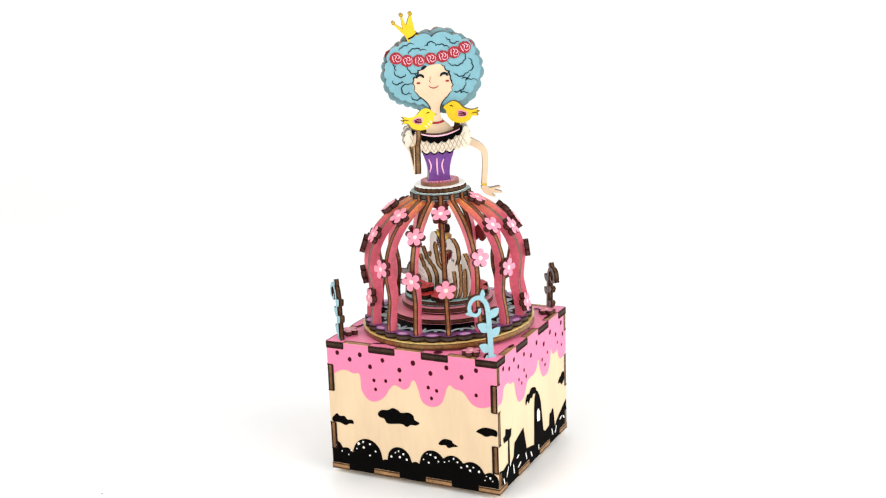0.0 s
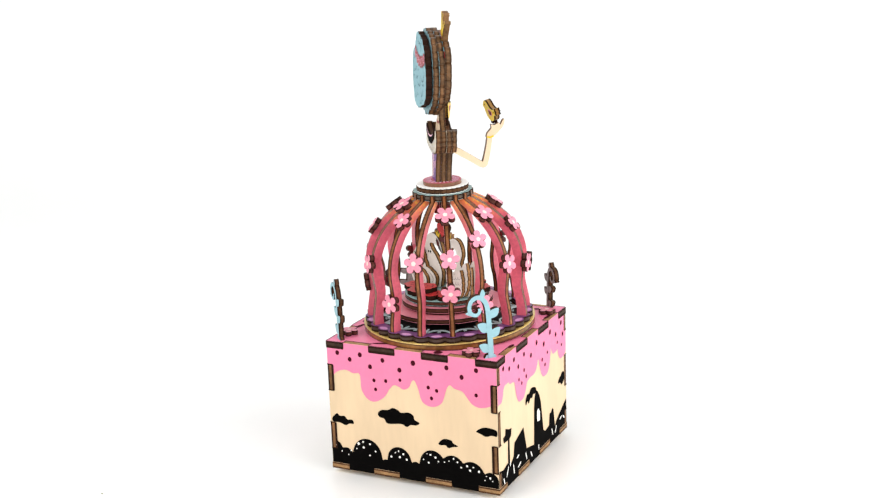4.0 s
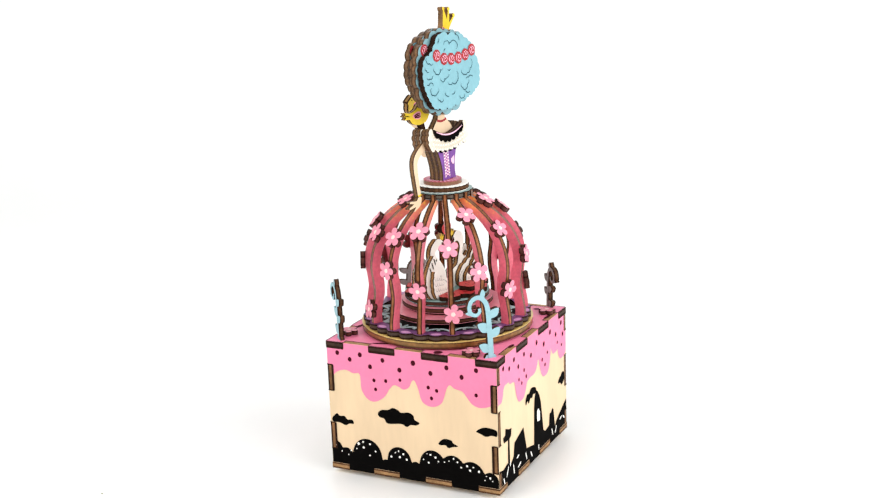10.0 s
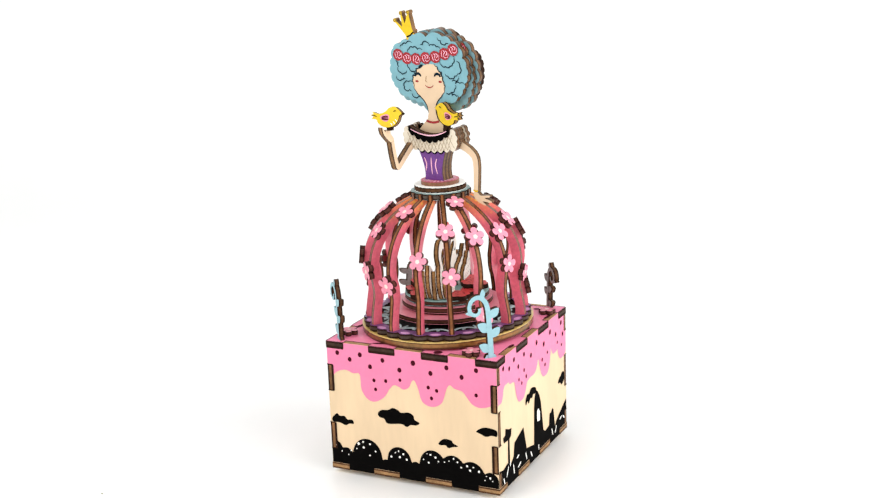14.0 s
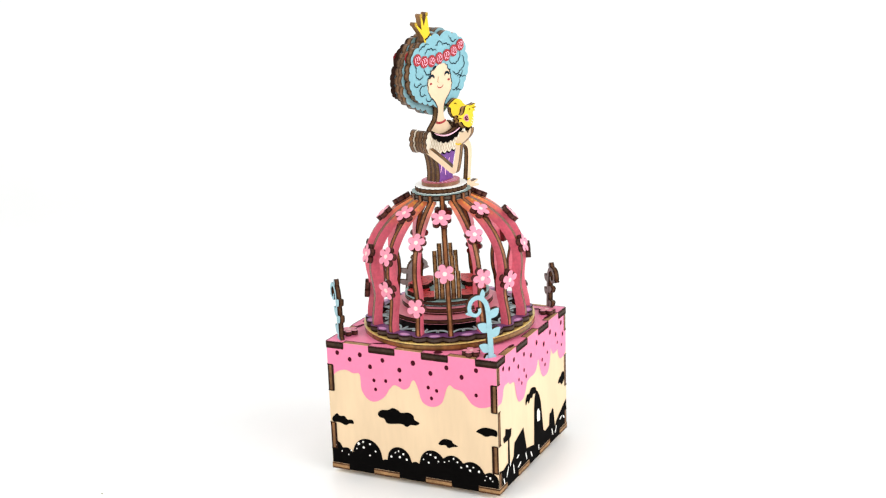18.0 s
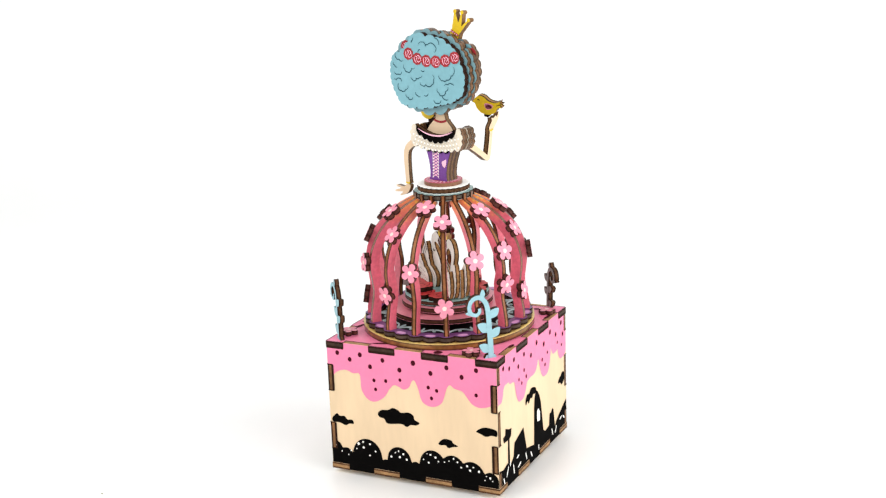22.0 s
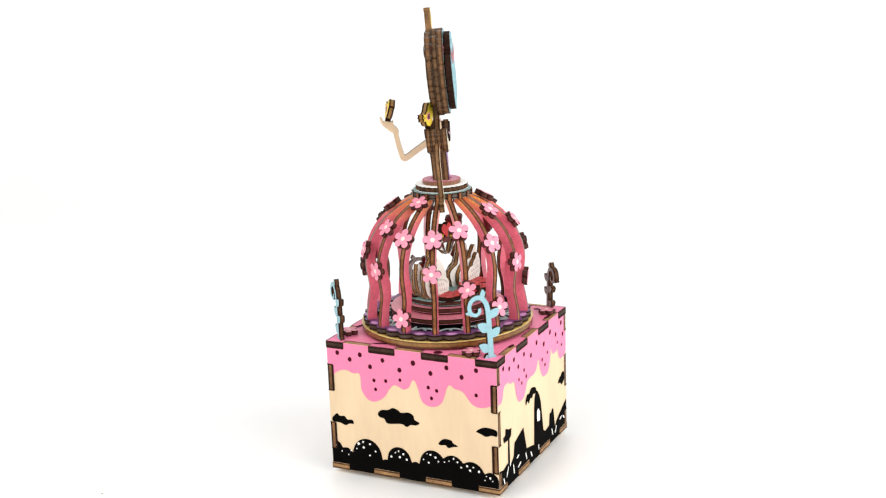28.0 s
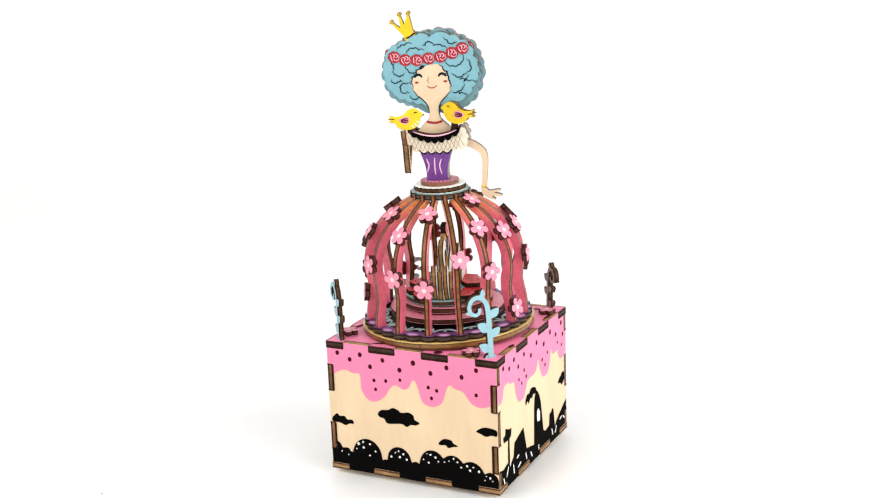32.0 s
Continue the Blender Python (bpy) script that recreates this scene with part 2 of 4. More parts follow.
def petals(r, n=5, turn=0.25):
    out = []
    for b in range(n):
        for s in range(8):
            a = 2 * math.pi * (b + s / 8 + turn) / n
            out.append((r * (0.50 + 0.50 * math.sin(math.pi * s / 8) ** 0.6) * math.cos(a), r * (0.50 + 0.50 * math.sin(math.pi * s / 8) ** 0.6) * math.sin(a)))
    return out


def part(name, bm, mats, parent, label="", m=None, kind=""):
    me = bpy.data.meshes.new(name)
    bm.to_mesh(me)
    bm.free()
    for x in mats if isinstance(mats, (list, tuple)) else [mats]:
        me.materials.append(x)
    ob = new(name, me)
    ob.parent = parent
    if m is not None:
        ob.matrix_basis = m
    return tagged(ob, label, kind=kind)


def again(ob, m, parent):
    """Another piece on the same mesh."""
    o = new(ob.name.split(".")[0], ob.data)
    o.parent, o.matrix_basis = parent, m
    if ob.get("label"):
        o["label"] = ob["label"]
    return o


def thing(name, label, category, group=""):
    return tagged(new(name), label, category, group)
# ---- setting: a white sheet that sweeps up behind ----
def build_sheet():
    bm = bmesh.new()
    prof = [(-1.3, 0.0), (-0.6, 0.0), (0.0, 0.0), (0.7, 0.0)]
    prof += [(0.7 + 0.6 * math.sin(a), 0.6 - 0.6 * math.cos(a)) for a in (i * math.pi / 24 for i in range(1, 13))]
    prof += [(1.3, 1.5)]
    rows = [[bm.verts.new(spin(25.7) @ Vector((x, y, z - GAP))) for x in (-1.4, 0.0, 1.4)] for y, z in prof]
    for a, b in zip(rows, rows[1:]):
        for i in (0, 1):
            bm.faces.new((a[i], a[i + 1], b[i + 1], b[i])).smooth = True
    tagged(part("backdrop", bm, PAPER, None), "seamless white paper sheet that sweeps up behind the music box", "backdrop", kind="structure")


build_sheet()


def build_crumb():
    bm = bmesh.new()
    bmesh.ops.create_icosphere(bm, subdivisions=1, radius=0.0007, matrix=Matrix.Translation((CRUMB[0], CRUMB[1], 0.0004 - GAP)) @ Matrix.Diagonal((1.3, 0.8, 0.6, 1)))
    tagged(part("crumb", bm, CRUMB_MAT, None), "tiny pale green crumb lying on the sheet", "crumb")


build_crumb()

# ---- the music box ----
Wm, Hm, Tm = W / MM, H / MM, T / MM
TABS = ((-52.5, -41.6), (-25.3, -9.1), (7.6, 23.6), (40.2, 52.5))
FINGERS = ((12.4, 28.2), (47.8, 63.4))


def wall_outline(own):
    """A side wall with finger joints. own: its fingers fill the FINGERS levels; otherwise they are its notches."""
    h = Wm / 2
    full, cut = (h + 0.12 if own else h), h - Tm
    levels = [Tm, *FINGERS[0], *FINGERS[1], Hm - Tm]
    right = []
    for i in range(5):
        inside = i in (1, 3)
        x = full if inside == own else cut
        right += [(x, levels[i]), (x, levels[i + 1])]
    top = []
    for (a, b), (c, d) in zip(TABS[::-1], TABS[::-1][1:]):
        top += [(a, Hm - Tm), (a, Hm), (d, Hm), (d, Hm - Tm)]
    bottom = [(x, Hm - z) for x, z in top]
    return [*[p for p in right], *top, *[(-x, z) for x, z in right[::-1]], *[(x, z) for x, z in bottom[::-1]]]


def burns(own):
    """Lines where one board meets another on a wall's face."""
    h, top = Wm / 2, Hm - Tm
    rows = []
    for i, (a, b) in enumerate(TABS):
        rows.append((max(a, -h), top - 0.2, min(b, h), top - 0.2))
        rows += [(x, top, x, Hm - 0.2) for x, on in ((a + 0.1, i > 0), (b - 0.1, i < 3)) if on]
    for z0, z1 in FINGERS:
        for s in (-1, 1):
            if not own:
                rows += [(s * (h - Tm - 0.2), z0, s * (h - Tm - 0.2), z1)]
            rows += [(s * (h - Tm), z0, s * h, z0), (s * (h - Tm), z1, s * h, z1)]
    return rows


def plate_outline():
    h, q = Wm / 2 + 0.25, Wm / 2 - Tm
    side = []
    for i, (a, b) in enumerate(TABS):
        a, b = (-h if i == 0 else a), (h if i == 3 else b)
        if i:
            side += [(a, -q), (a, -h)]
        side += [(b, -h)] + ([(b, -q)] if i < 3 else [])
    out = []
    for k in range(4):
        c, s = (1, 0, -1, 0)[k], (0, 1, 0, -1)[k]
        out += [(x * c - y * s, x * s + y * c) for x, y in side]
    return out


def drip(lobes):
    """The lower edge of dripping icing: lobes of (start, end, height at start, lowest, height at end)."""
    out = []
    for a, b, za, lo, zb in lobes:
        for i in range(13):
            s = i / 12
            x = 2 * s - 1
            z = (za if x < 0 else zb)
            out.append((a + (b - a) * s, lo + (z - lo) * abs(x) ** 3.2))
    return out


def icing_outline(low, own):
    h = Wm / 2 - 0.15
    top = []
    for (a, b), (c, d) in zip(TABS[::-1], TABS[::-1][1:]):
        top += [(a, Hm - Tm - 0.1), (a, Hm - 0.1), (d, Hm - 0.1), (d, Hm - Tm - 0.1)]
    cut, level = h - Tm, FINGERS[1]
    edge = lambda z: h if (level[0] < z < level[1]) == own else cut
    low = [(min(max(x, -edge(z)), edge(z)), z) for x, z in low]
    a, c = (h, cut) if own else (cut, h)
    return low + [(a, level[1]), (c, level[1]), (c, Hm - Tm - 0.1)] + top + [(-c, Hm - Tm - 0.1), (-c, level[1]), (-a, level[1])]


def dots(bm, places, z, r0, r1, seed, n=9, slim=1.15):
    rng = random.Random(seed)
    for x, y in places:
        r = (r1 if y > 62 else r0) * rng.uniform(0.9, 1.08)
        add_print(bm, circle(r, n, x, y, r * slim), z)


FRONT_DRIP = [(-49.3, 54.8), (-48.2, 58.0), (-45.1, 60.2), (-40.6, 61.2), (-36.0, 59.8), (-31.8, 59.6), (-31.0, 50.5), (-27.0, 45.2), (-22.2, 44.6), (-16.7, 48.0), (-12.8, 53.6), (-9.9, 56.0), (-6.9, 55.2), (-4.3, 54.1), (-0.9, 55.8),
              (1.2, 59.8), (3.0, 60.0), (5.0, 55.3), (7.2, 48.4), (13.2, 46.2), (19.2, 49.4), (22.2, 57.6), (24.4, 60.4), (27.0, 58.8), (31.8, 57.6), (34.6, 54.4), (37.6, 51.0), (42.0, 49.6), (47.7, 51.0), (51.6, 54.0)]
SIDE_LOBES = ((-52.4, -44.6, 51.5, 52.0, 57.5), (-44.6, -37.0, 57.5, 60.4, 60.4), (-37.0, -28.6, 60.4, 58.4, 57.0), (-28.6, -10.8, 57.0, 43.4, 51.0),
              (-10.8, 6.8, 51.0, 52.4, 59.2), (6.8, 8.4, 59.2, 58.6, 57.0), (8.4, 27.6, 57.0, 45.6, 59.6), (27.6, 38.0, 59.6, 54.4, 55.4), (38.0, 52.0, 55.4, 47.6, 50.0))
FRONT_DOTS = ((-45.6, 71.0), (-37.7, 67.9), (-31.0, 71.4), (-24.8, 65.1), (-16.7, 69.8), (-6.3, 65.4), (2.3, 70.5), (-22.7, 57.3), (-15.2, 57.8), (-6.2, 59.5),
              (-21.9, 52.0), (12.9, 65.9), (22.7, 70.3), (40.4, 70.9), (31.7, 66.0), (11.2, 57.4), (16.3, 56.1), (13.0, 51.3), (40.1, 56.6))
SIDE_DOTS = ((-44.1, 70.6), (-35.8, 67.8), (-29.0, 70.8), (-23.0, 64.7), (-14.4, 69.2), (-4.1, 65.2), (4.8, 69.9), (15.9, 65.6), (26.1, 69.6), (35.2, 65.4),
             (44.2, 70.0), (46.8, 62.2), (37.9, 59.6), (44.7, 56.0), (21.4, 58.7), (13.1, 56.8), (17.5, 52.5), (-14.6, 59.9), (-11.7, 55.2), (-22.3, 56.8), (-18.3, 53.4))
HILLS = ((-50.0, 17.2, 4.6), (-43.0, 13.7, 4.8), (-29.2, 20.9, 9.4), (-17.4, 10.2, 3.2), (-8.8, 18.9, 7.6), (1.5, 11.7, 3.4), (12.2, 20.2, 8.0), (24.6, 19.0, 7.6), (36.0, 17.0, 8.2), (47.4, 12.4, 5.0))


BUSH_DOTS = ((-49.1, 14.5), (-45.9, 11.1), (-39.8, 12.4), (-41.6, 9.6), (-36.0, 14.0), (-34.7, 17.3), (-31.5, 15.4), (-31.7, 18.8), (-27.3, 18.1), (-23.9, 14.1), (-27.7, 11.1), (-13.8, 12.6),
             (-11.1, 15.4), (-8.4, 13.1), (-6.1, 15.2), (-4.0, 12.2), (-9.0, 16.6), (6.6, 14.1), (11.0, 17.5), (8.9, 17.8), (14.1, 16.3), (15.8, 14.2), (19.6, 14.4), (22.4, 15.5), (25.3, 17.3), (27.6, 15.6),
             (33.4, 14.2), (37.2, 14.0), (40.5, 12.0), (35.2, 11.8), (29.8, 12.8), (9.8, 12.6), (44.9, 9.9), (47.2, 9.2), (48.6, 7.6), (44.0, 7.4))


def hills_outline():
    h, pts = Wm / 2 - 0.15, []
    for i in range(141):
        x = -h + 2 * h * i / 140
        z = 8.4 + 0.5 * math.sin(x * 0.35)
        for c, top, r in HILLS:
            if abs(x - c) < r:
                z = max(z, top - r * 1.1 + r * 1.1 * (1 - ((x - c) / r) ** 2) ** 0.5)
        if abs(x) > h - Tm and z > FINGERS[0][0]:
            z = FINGERS[0][0]
        pts.append((x, z))
    low = []
    for i, (a, b) in enumerate(TABS):
        low += ([(a, 0.1)] if i else []) + [(max(a, -h), Tm + 0.1), (min(b, h), Tm + 0.1)] + ([(b, 0.1)] if i < 3 else [])
    return pts[::-1] + low


def wall(box, name, turn, own, face):
    m = spin(turn) @ FRONT
    out = Wm / 2
    bm = bmesh.new()
    add_slab(bm, wall_outline(own), out - Tm, out, m, (0, 0, 1, 2))
    bm.normal_update()
    for fc in bm.faces:
        if fc.normal.z > 0.9 and fc.calc_center_median().z > H - 0.001:
            fc.material_index = 3
    panel = part(name, bm, (CREAM, EDGE_D, FINGER_E, EDGE_T), box)
    # scorch marks of the laser along the joints
    bm = bmesh.new()
    for x0, z0, x1, z1 in burns(own):
        add_stroke(bm, [(x0, z0), ((x0 + x1) / 2, (z0 + z1) / 2), (x1, z1)], 0.65, out + 0.3, m, 0, False)
    part("scorch_marking", bm, EDGE_D, panel, "thin dark scorched lines along the joints", kind="stuff")
    z = out + 0.12
    bm = bmesh.new()
    add_print(bm, icing_outline(curve(FRONT_DRIP, 5, False) if face == "hills" else drip(SIDE_LOBES), own), z, m)
    part("icing", bm, PINK, panel, "printed pink icing that drips")
    bm = bmesh.new()
    dots(bm, FRONT_DOTS if face == "hills" else SIDE_DOTS, z + 0.12, 0.98, 1.36, 4)
    part("sprinkles", bm, MAROON, panel, "dark maroon printed dots", kind="stuff")
    if face == "hills":
        for lobes in (((-21.2, 37.7), (-18.9, 40.0), (-14.7, 40.6), (-11.6, 42.2), (-8.1, 41.2), (-6.4, 40.0), (-1.6, 40.8), (1.3, 39.2), (1.8, 37.0), (4.9, 35.5), (2.8, 33.8), (-0.7, 33.5), (-3.2, 32.0), (-6.7, 33.3), (-15.1, 32.3),
                       (-17.3, 34.9), (-20.3, 35.6)),
                      ((-51.3, 30.6), (-49.9, 32.5), (-47.9, 34.0), (-46.2, 32.7), (-43.0, 32.9), (-41.3, 31.1), (-38.2, 31.3), (-37.3, 29.1), (-40.2, 28.7), (-42.7, 27.4), (-46.4, 28.6), (-50.8, 28.6)),
                      ((16.2, 25.1), (19.5, 28.2), (24.1, 28.0), (25.2, 26.5), (28.2, 25.0), (25.1, 24.2), (22.2, 23.2), (20.5, 24.6), (17.6, 24.2)),
                      ((39.4, 35.6), (43.7, 38.4), (48.7, 38.5), (51.8, 37.4), (51.7, 34.3), (48.6, 34.4), (45.2, 33.3), (41.9, 34.5))):
            bm = bmesh.new()
            add_print(bm, curve(list(lobes), 4), z, m)
            part("cloud", bm, BLACK, panel, "printed black cloud")
        bm = bmesh.new()
        add_print(bm, hills_outline(), z, m)
        part("bushes", bm, BLACK, panel, "printed black round bushes")
        bm = bmesh.new()
        rng = random.Random(3)
        for px, py in BUSH_DOTS:
            r = (0.36 + 0.5 * rng.random() ** 2) * (0.85 if px > 5 else 1.0)
            add_print(bm, circle(r, 9, px, py, r * rng.uniform(0.85, 1.2)), z + 0.12, m)
        part("bush_dots", bm, WHITE, panel, "small white printed dots", kind="stuff")
    else:
        bm = bmesh.new()
        low = []
        for i, (a, b) in enumerate(TABS):
            low += ([(a, 0.1)] if i else []) + [(max(a, -49.0), 3.5), (min(b, 49.0), 3.5)] + ([(b, 0.1)] if i < 3 else [])
        base = low[::-1] + [(-49.0, 12.5), (-52.3, 12.5), (-52.3, 13.6), (-47.0, 12.5), (-40.0, 14.0), (-39.6, 27.2), (-45.5, 27.6), (-46.2, 31.0), (-43.4, 31.5), (-42.6, 35.2), (-38.0, 33.2), (-34.2, 32.6), (-35.0, 28.4),
                (-37.4, 27.0), (-37.2, 11.0), (-32.0, 14.6), (-30.4, 22.2), (-17.0, 26.4), (-12.6, 12.0), (-5.6, 10.5), (-1.3, 9.5), (-0.4, 32.0), (0.6, 37.8)]
        add_print(bm, base + [(2.8, 41.8), (5.4, 40.2), (8.0, 37.0), (10.2, 32.0), (13.8, 13.0), (16.8, 11.2), (22.8, 12.4), (24.0, 19.4), (26.0, 19.2), (28.8, 21.4), (30.4, 19.6), (32.6, 8.2), (34.5, 10.6),
                          (40.0, 13.6), (49.0, 17.8), (52.0, 19.0), (52.3, 12.5), (49.0, 12.5)], z, m)
        add_print(bm, curve([(3.4, 42.2), (0.6, 44.4), (-4.6, 45.4), (-7.6, 43.4), (-10.6, 43.6), (-13.2, 40.8), (-12.6, 37.8), (-10.2, 39.6), (-8.4, 37.4), (-5.8, 39.8), (-3.4, 39.0), (-1.4, 40.8), (1.4, 40.2)], 3), z + 0.03, m)
        part("skyline", bm, BLACK, panel, "printed black castle skyline")
        bm = bmesh.new()
        add_print(bm, curve([(49.0, 37.0), (45.5, 38.4), (43.0, 36.6), (40.5, 36.0), (38.2, 33.4), (42.0, 32.6), (44.6, 30.6), (49.0, 32.8)], 4), z, m)
        part("cloud", bm, BLACK, panel, "printed black cloud")
        bm = bmesh.new()
        add_print(bm, [(3.8, 22.0), (8.0, 21.2), (8.2, 26.6), (6.0, 29.4), (3.9, 28.6)], z + 0.12, m)
        part("tower_window", bm, WHITE, panel, "white printed tower window")
        bm = bmesh.new()
        for x, y, a, l in ((-41.1, 9.2, 62, 6), (-32.2, 7.2, 100, 6), (-46.1, 5.6, 110, 4), (-23.9, 6.5, 20, 4.5), (-13.7, 7.6, 110, 5), (-5.9, 5.8, 120, 4.5), (-26.1, 12.3, 15, 3.5),
                           (5.6, 5.4, 95, 3.4), (27.8, 6.4, 110, 5), (33.5, 6.0, 60, 4.5), (42.0, 10.2, 20, 3.5), (47.0, 9.0, 140, 3.5), (-37.0, 12.4, 80, 3)):
            dx, dy = l / 2 * math.cos(radians(a)), l / 2 * math.sin(radians(a))
            add_stroke(bm, [(x - dx, y - dy), (x, y), (x + dx, y + dy)], 1.1, z + 0.12, m)
        part("grass_marks", bm, WHITE, panel, "white printed blades of grass", kind="stuff")
    for ch in panel.children:
        if ch.name.startswith("sprinkles"):
            ch.data.transform(m)


def leaf(x, y, tx, ty, w):
    dx, dy = tx - x, ty - y
    return curve([(x, y), (x + 0.4 * dx - dy * w, y + 0.4 * dy + dx * w), (tx, ty), (x + 0.5 * dx + dy * w, y + 0.5 * dy - dx * w)], 5)


LEAVES = ((-0.2, 22.5, 5.2, 27.6, 0.34), (0.4, 11.5, 5.6, 16.8, 0.34), (-0.2, 15.5, -7.0, 19.6, 0.34), (0.0, 4.0, -6.2, 8.0, 0.34), (-3.8, 33.6, -3.6, 39.0, 0.28), (-9.2, 26.0, -13.6, 26.6, 0.26))


def build_sprouts(box):
    """Four curled sprouts that stand in the corners of the lid and face outwards; bare wood behind."""
    stem = curve([(0.4, 0.0), (0.2, 8.0), (-0.3, 17.0), (-0.8, 26.0), (-2.2, 31.5), (-5.6, 34.6), (-9.6, 33.6), (-11.4, 29.8), (-10.4, 26.2), (-7.6, 25.0), (-5.6, 26.6), (-5.8, 28.6)], 5, False)
    first, leaves = None, []
    for turn, out, high, along in ((45, 64.0, 1.0, -0.5), (135, 62.6, 0.77, 0), (225, 63.0, 0.66, 3.5), (315, 64.1, 0.88, 0)):
        m = spin(turn) @ Matrix.Translation((along * MM, -out * MM, H + 0.1 * MM)) @ spin(-4 if turn == 135 else 0) @ Matrix.Diagonal((1, 1, high, 1))
        if first is None:
            bm = bmesh.new()
            add_slab(bm, band(stem, 3.2, 1.7), 0, 3.0, FRONT, (0, 3, 1, 2))
            add_slab(bm, [(-3.4, -0.2), (3.8, -0.2), (2.6, 1.8), (-2.2, 1.8)], 0.2, 2.8, FRONT, (0, 3, 1, 2))
            first = part("sprout", bm, (TEAL, EDGE_D, EDGE_M, SPROUT_B), box, "pale teal curled sprout cut from plywood", m)
            for k, q in enumerate(LEAVES):
                bm = bmesh.new()
                add_slab(bm, leaf(*q), 0.04 + 0.02 * k, 2.96 - 0.02 * k, FRONT, (0, 3, 1, 2))
                leaves.append(part("leaf", bm, (TEAL, EDGE_D, EDGE_M, SPROUT_B), first))
        else:
            one = again(first, m, box)
            for q in leaves:
                again(q, Matrix(), one)


def build_box():
    box = thing("music_box", "square plywood music box with printed pink icing and black hills", "music box")
    wall(box, "front_panel", 0, False, "hills")
    wall(box, "side_panel", 90, True, "castle")
    wall(box, "back_panel", 180, False, "hills")
    wall(box, "side_panel", 270, True, "castle")
    bm = bmesh.new()
    add_slab(bm, plate_outline(), Hm - Tm, Hm + 0.1)
    top = part("top_panel", bm, (PINK, EDGE_D, LID_E), box, "pink lid with dark burnt tabs")
    bm = bmesh.new()
    add_slab(bm, plate_outline(), -0.2, Tm)
    part("bottom_panel", bm, (CREAM, EDGE_M, EDGE_B), box, "plain plywood bottom with tan tabs")
    for x in (-38, 38):
        for y in (-38, 38):
            bm = bmesh.new()
            add_slab(bm, circle(6, 20, x, y), -GAP / MM, -0.2, None, (0, 0, 0, 0))
            part("foot", bm, RUBBER, box, "thin dark foot")
    # dark printed flecks on the lid
    bm = bmesh.new()
    for x, y, rx, ry, a in ((16.4, -49.4, 2.6, 2.5, 10), (-20.6, -46.8, 5.2, 1.2, 14), (-47.2, -22.4, 1.3, 4.6, -10), (-45, -38, 2.4, 1.2, 30), (50, -26, 1.1, 3.4, 0), (49.5, 30, 1.1, 3.4, -8), (33, -47.4, 3.6, 1.0, 0),
                            (47, 6, 1.0, 2.2, 0), (-49.2, -12, 1.0, 3.0, 0), (30, 48, 3, 1.2, 0), (-30, 48, 3, 1.2, 0), (38, 43, 2.2, 1.4, 30), (41, -37, 1.6, 1.0, 50)):
        add_print(bm, [(x + px * math.cos(radians(a)) - py * math.sin(radians(a)), y + px * math.sin(radians(a)) + py * math.cos(radians(a))) for px, py in circle(rx, 12, ry=ry)], Hm + 0.22)
    part("flecks", bm, MAROON, top, "dark printed flecks", kind="stuff")
    bm = bmesh.new()
    rim = [(0.9966 * x, 0.9966 * y) for x, y in plate_outline()]
    for a, b in zip(rim, rim[1:] + rim[:1]):
        add_stroke(bm, [a, ((a[0] + b[0]) / 2, (a[1] + b[1]) / 2), b], 0.4, Hm + 0.24, None, 0, False)
    part("scorch_marking", bm, EDGE_D, top, "thin dark scorched line round the lid's tabs")
    build_sprouts(box)
    flower = None
    for x, y, a in ((35.2, -46.6, 0), (-46.0, -37.0, 20), (46.5, 37.5, 50), (-37.5, 46, 10)):
        m = Matrix.Translation((x * MM, y * MM, H + 0.1 * MM)) @ spin(a)
        if flower is None:
            bm = bmesh.new()
            add_slab(bm, petals(5.2), 0, 2.6, None, (0, 0, 2, 3))
            add_print(bm, circle(1.2, 10), 2.72, None, 1)
            flower = part("blossom", bm, (FLOWER, POLLEN, PETAL_E, PETAL_C), box, "small pink plywood blossom lying on the lid", m)
        else:
            again(flower, m, box)
    return box


build_box()

# ---- the birdcage skirt, which turns ----
RIB_OUT = ((47.2, 8.3), (47.0, 13.0), (45.8, 20.0), (44.9, 26.0), (45.4, 32.0), (46.3, 38.5), (46.1, 44.5), (44.4, 51.5), (40.4, 59.5), (34.2, 66.6), (26.4, 72.4), (17.6, 77.0), (14.0, 78.4))
RIB_WIDE = (5.6, 5.2, 4.8, 5.4, 6.0, 5.4, 5.0, 5.0, 5.0, 4.8, 4.4, 3.8, 3.4)
# for each rib: height of its blossoms and how far they sit off its middle
FLOWERS = (((35.7, 0.1), (70.9, -0.3)), ((50.5, 1.9),), ((41.7, 1.0), (62.3, -0.1)), ((16.2, -0.1), (58.7, -0.3), (74.4, -1.7)), ((43.7, -0.3), (59.6, 0.3)), ((34.1, 0.2), (63.0, -1.0)), ((19.7, 0.6), (55.1, -0.4)),
           ((42.3, -3.4), (70.1, -1.7)), ((28.7, -0.2), (61.9, 0.7)), ((44.8, 0.1), (73.5, -0.1)), ((24.5, -0.4), (67.9, -0.3)), ((50.4, -1.1),), ((33.6, -0.1), (51.5, 0.4), (71.1, -0.3)), ((24.8, 0.0), (59.8, 0.6)),
           ((45.1, -1.2), (69.4, -1.3)), ((39.5, 0.4), (61.3, 0.8)))


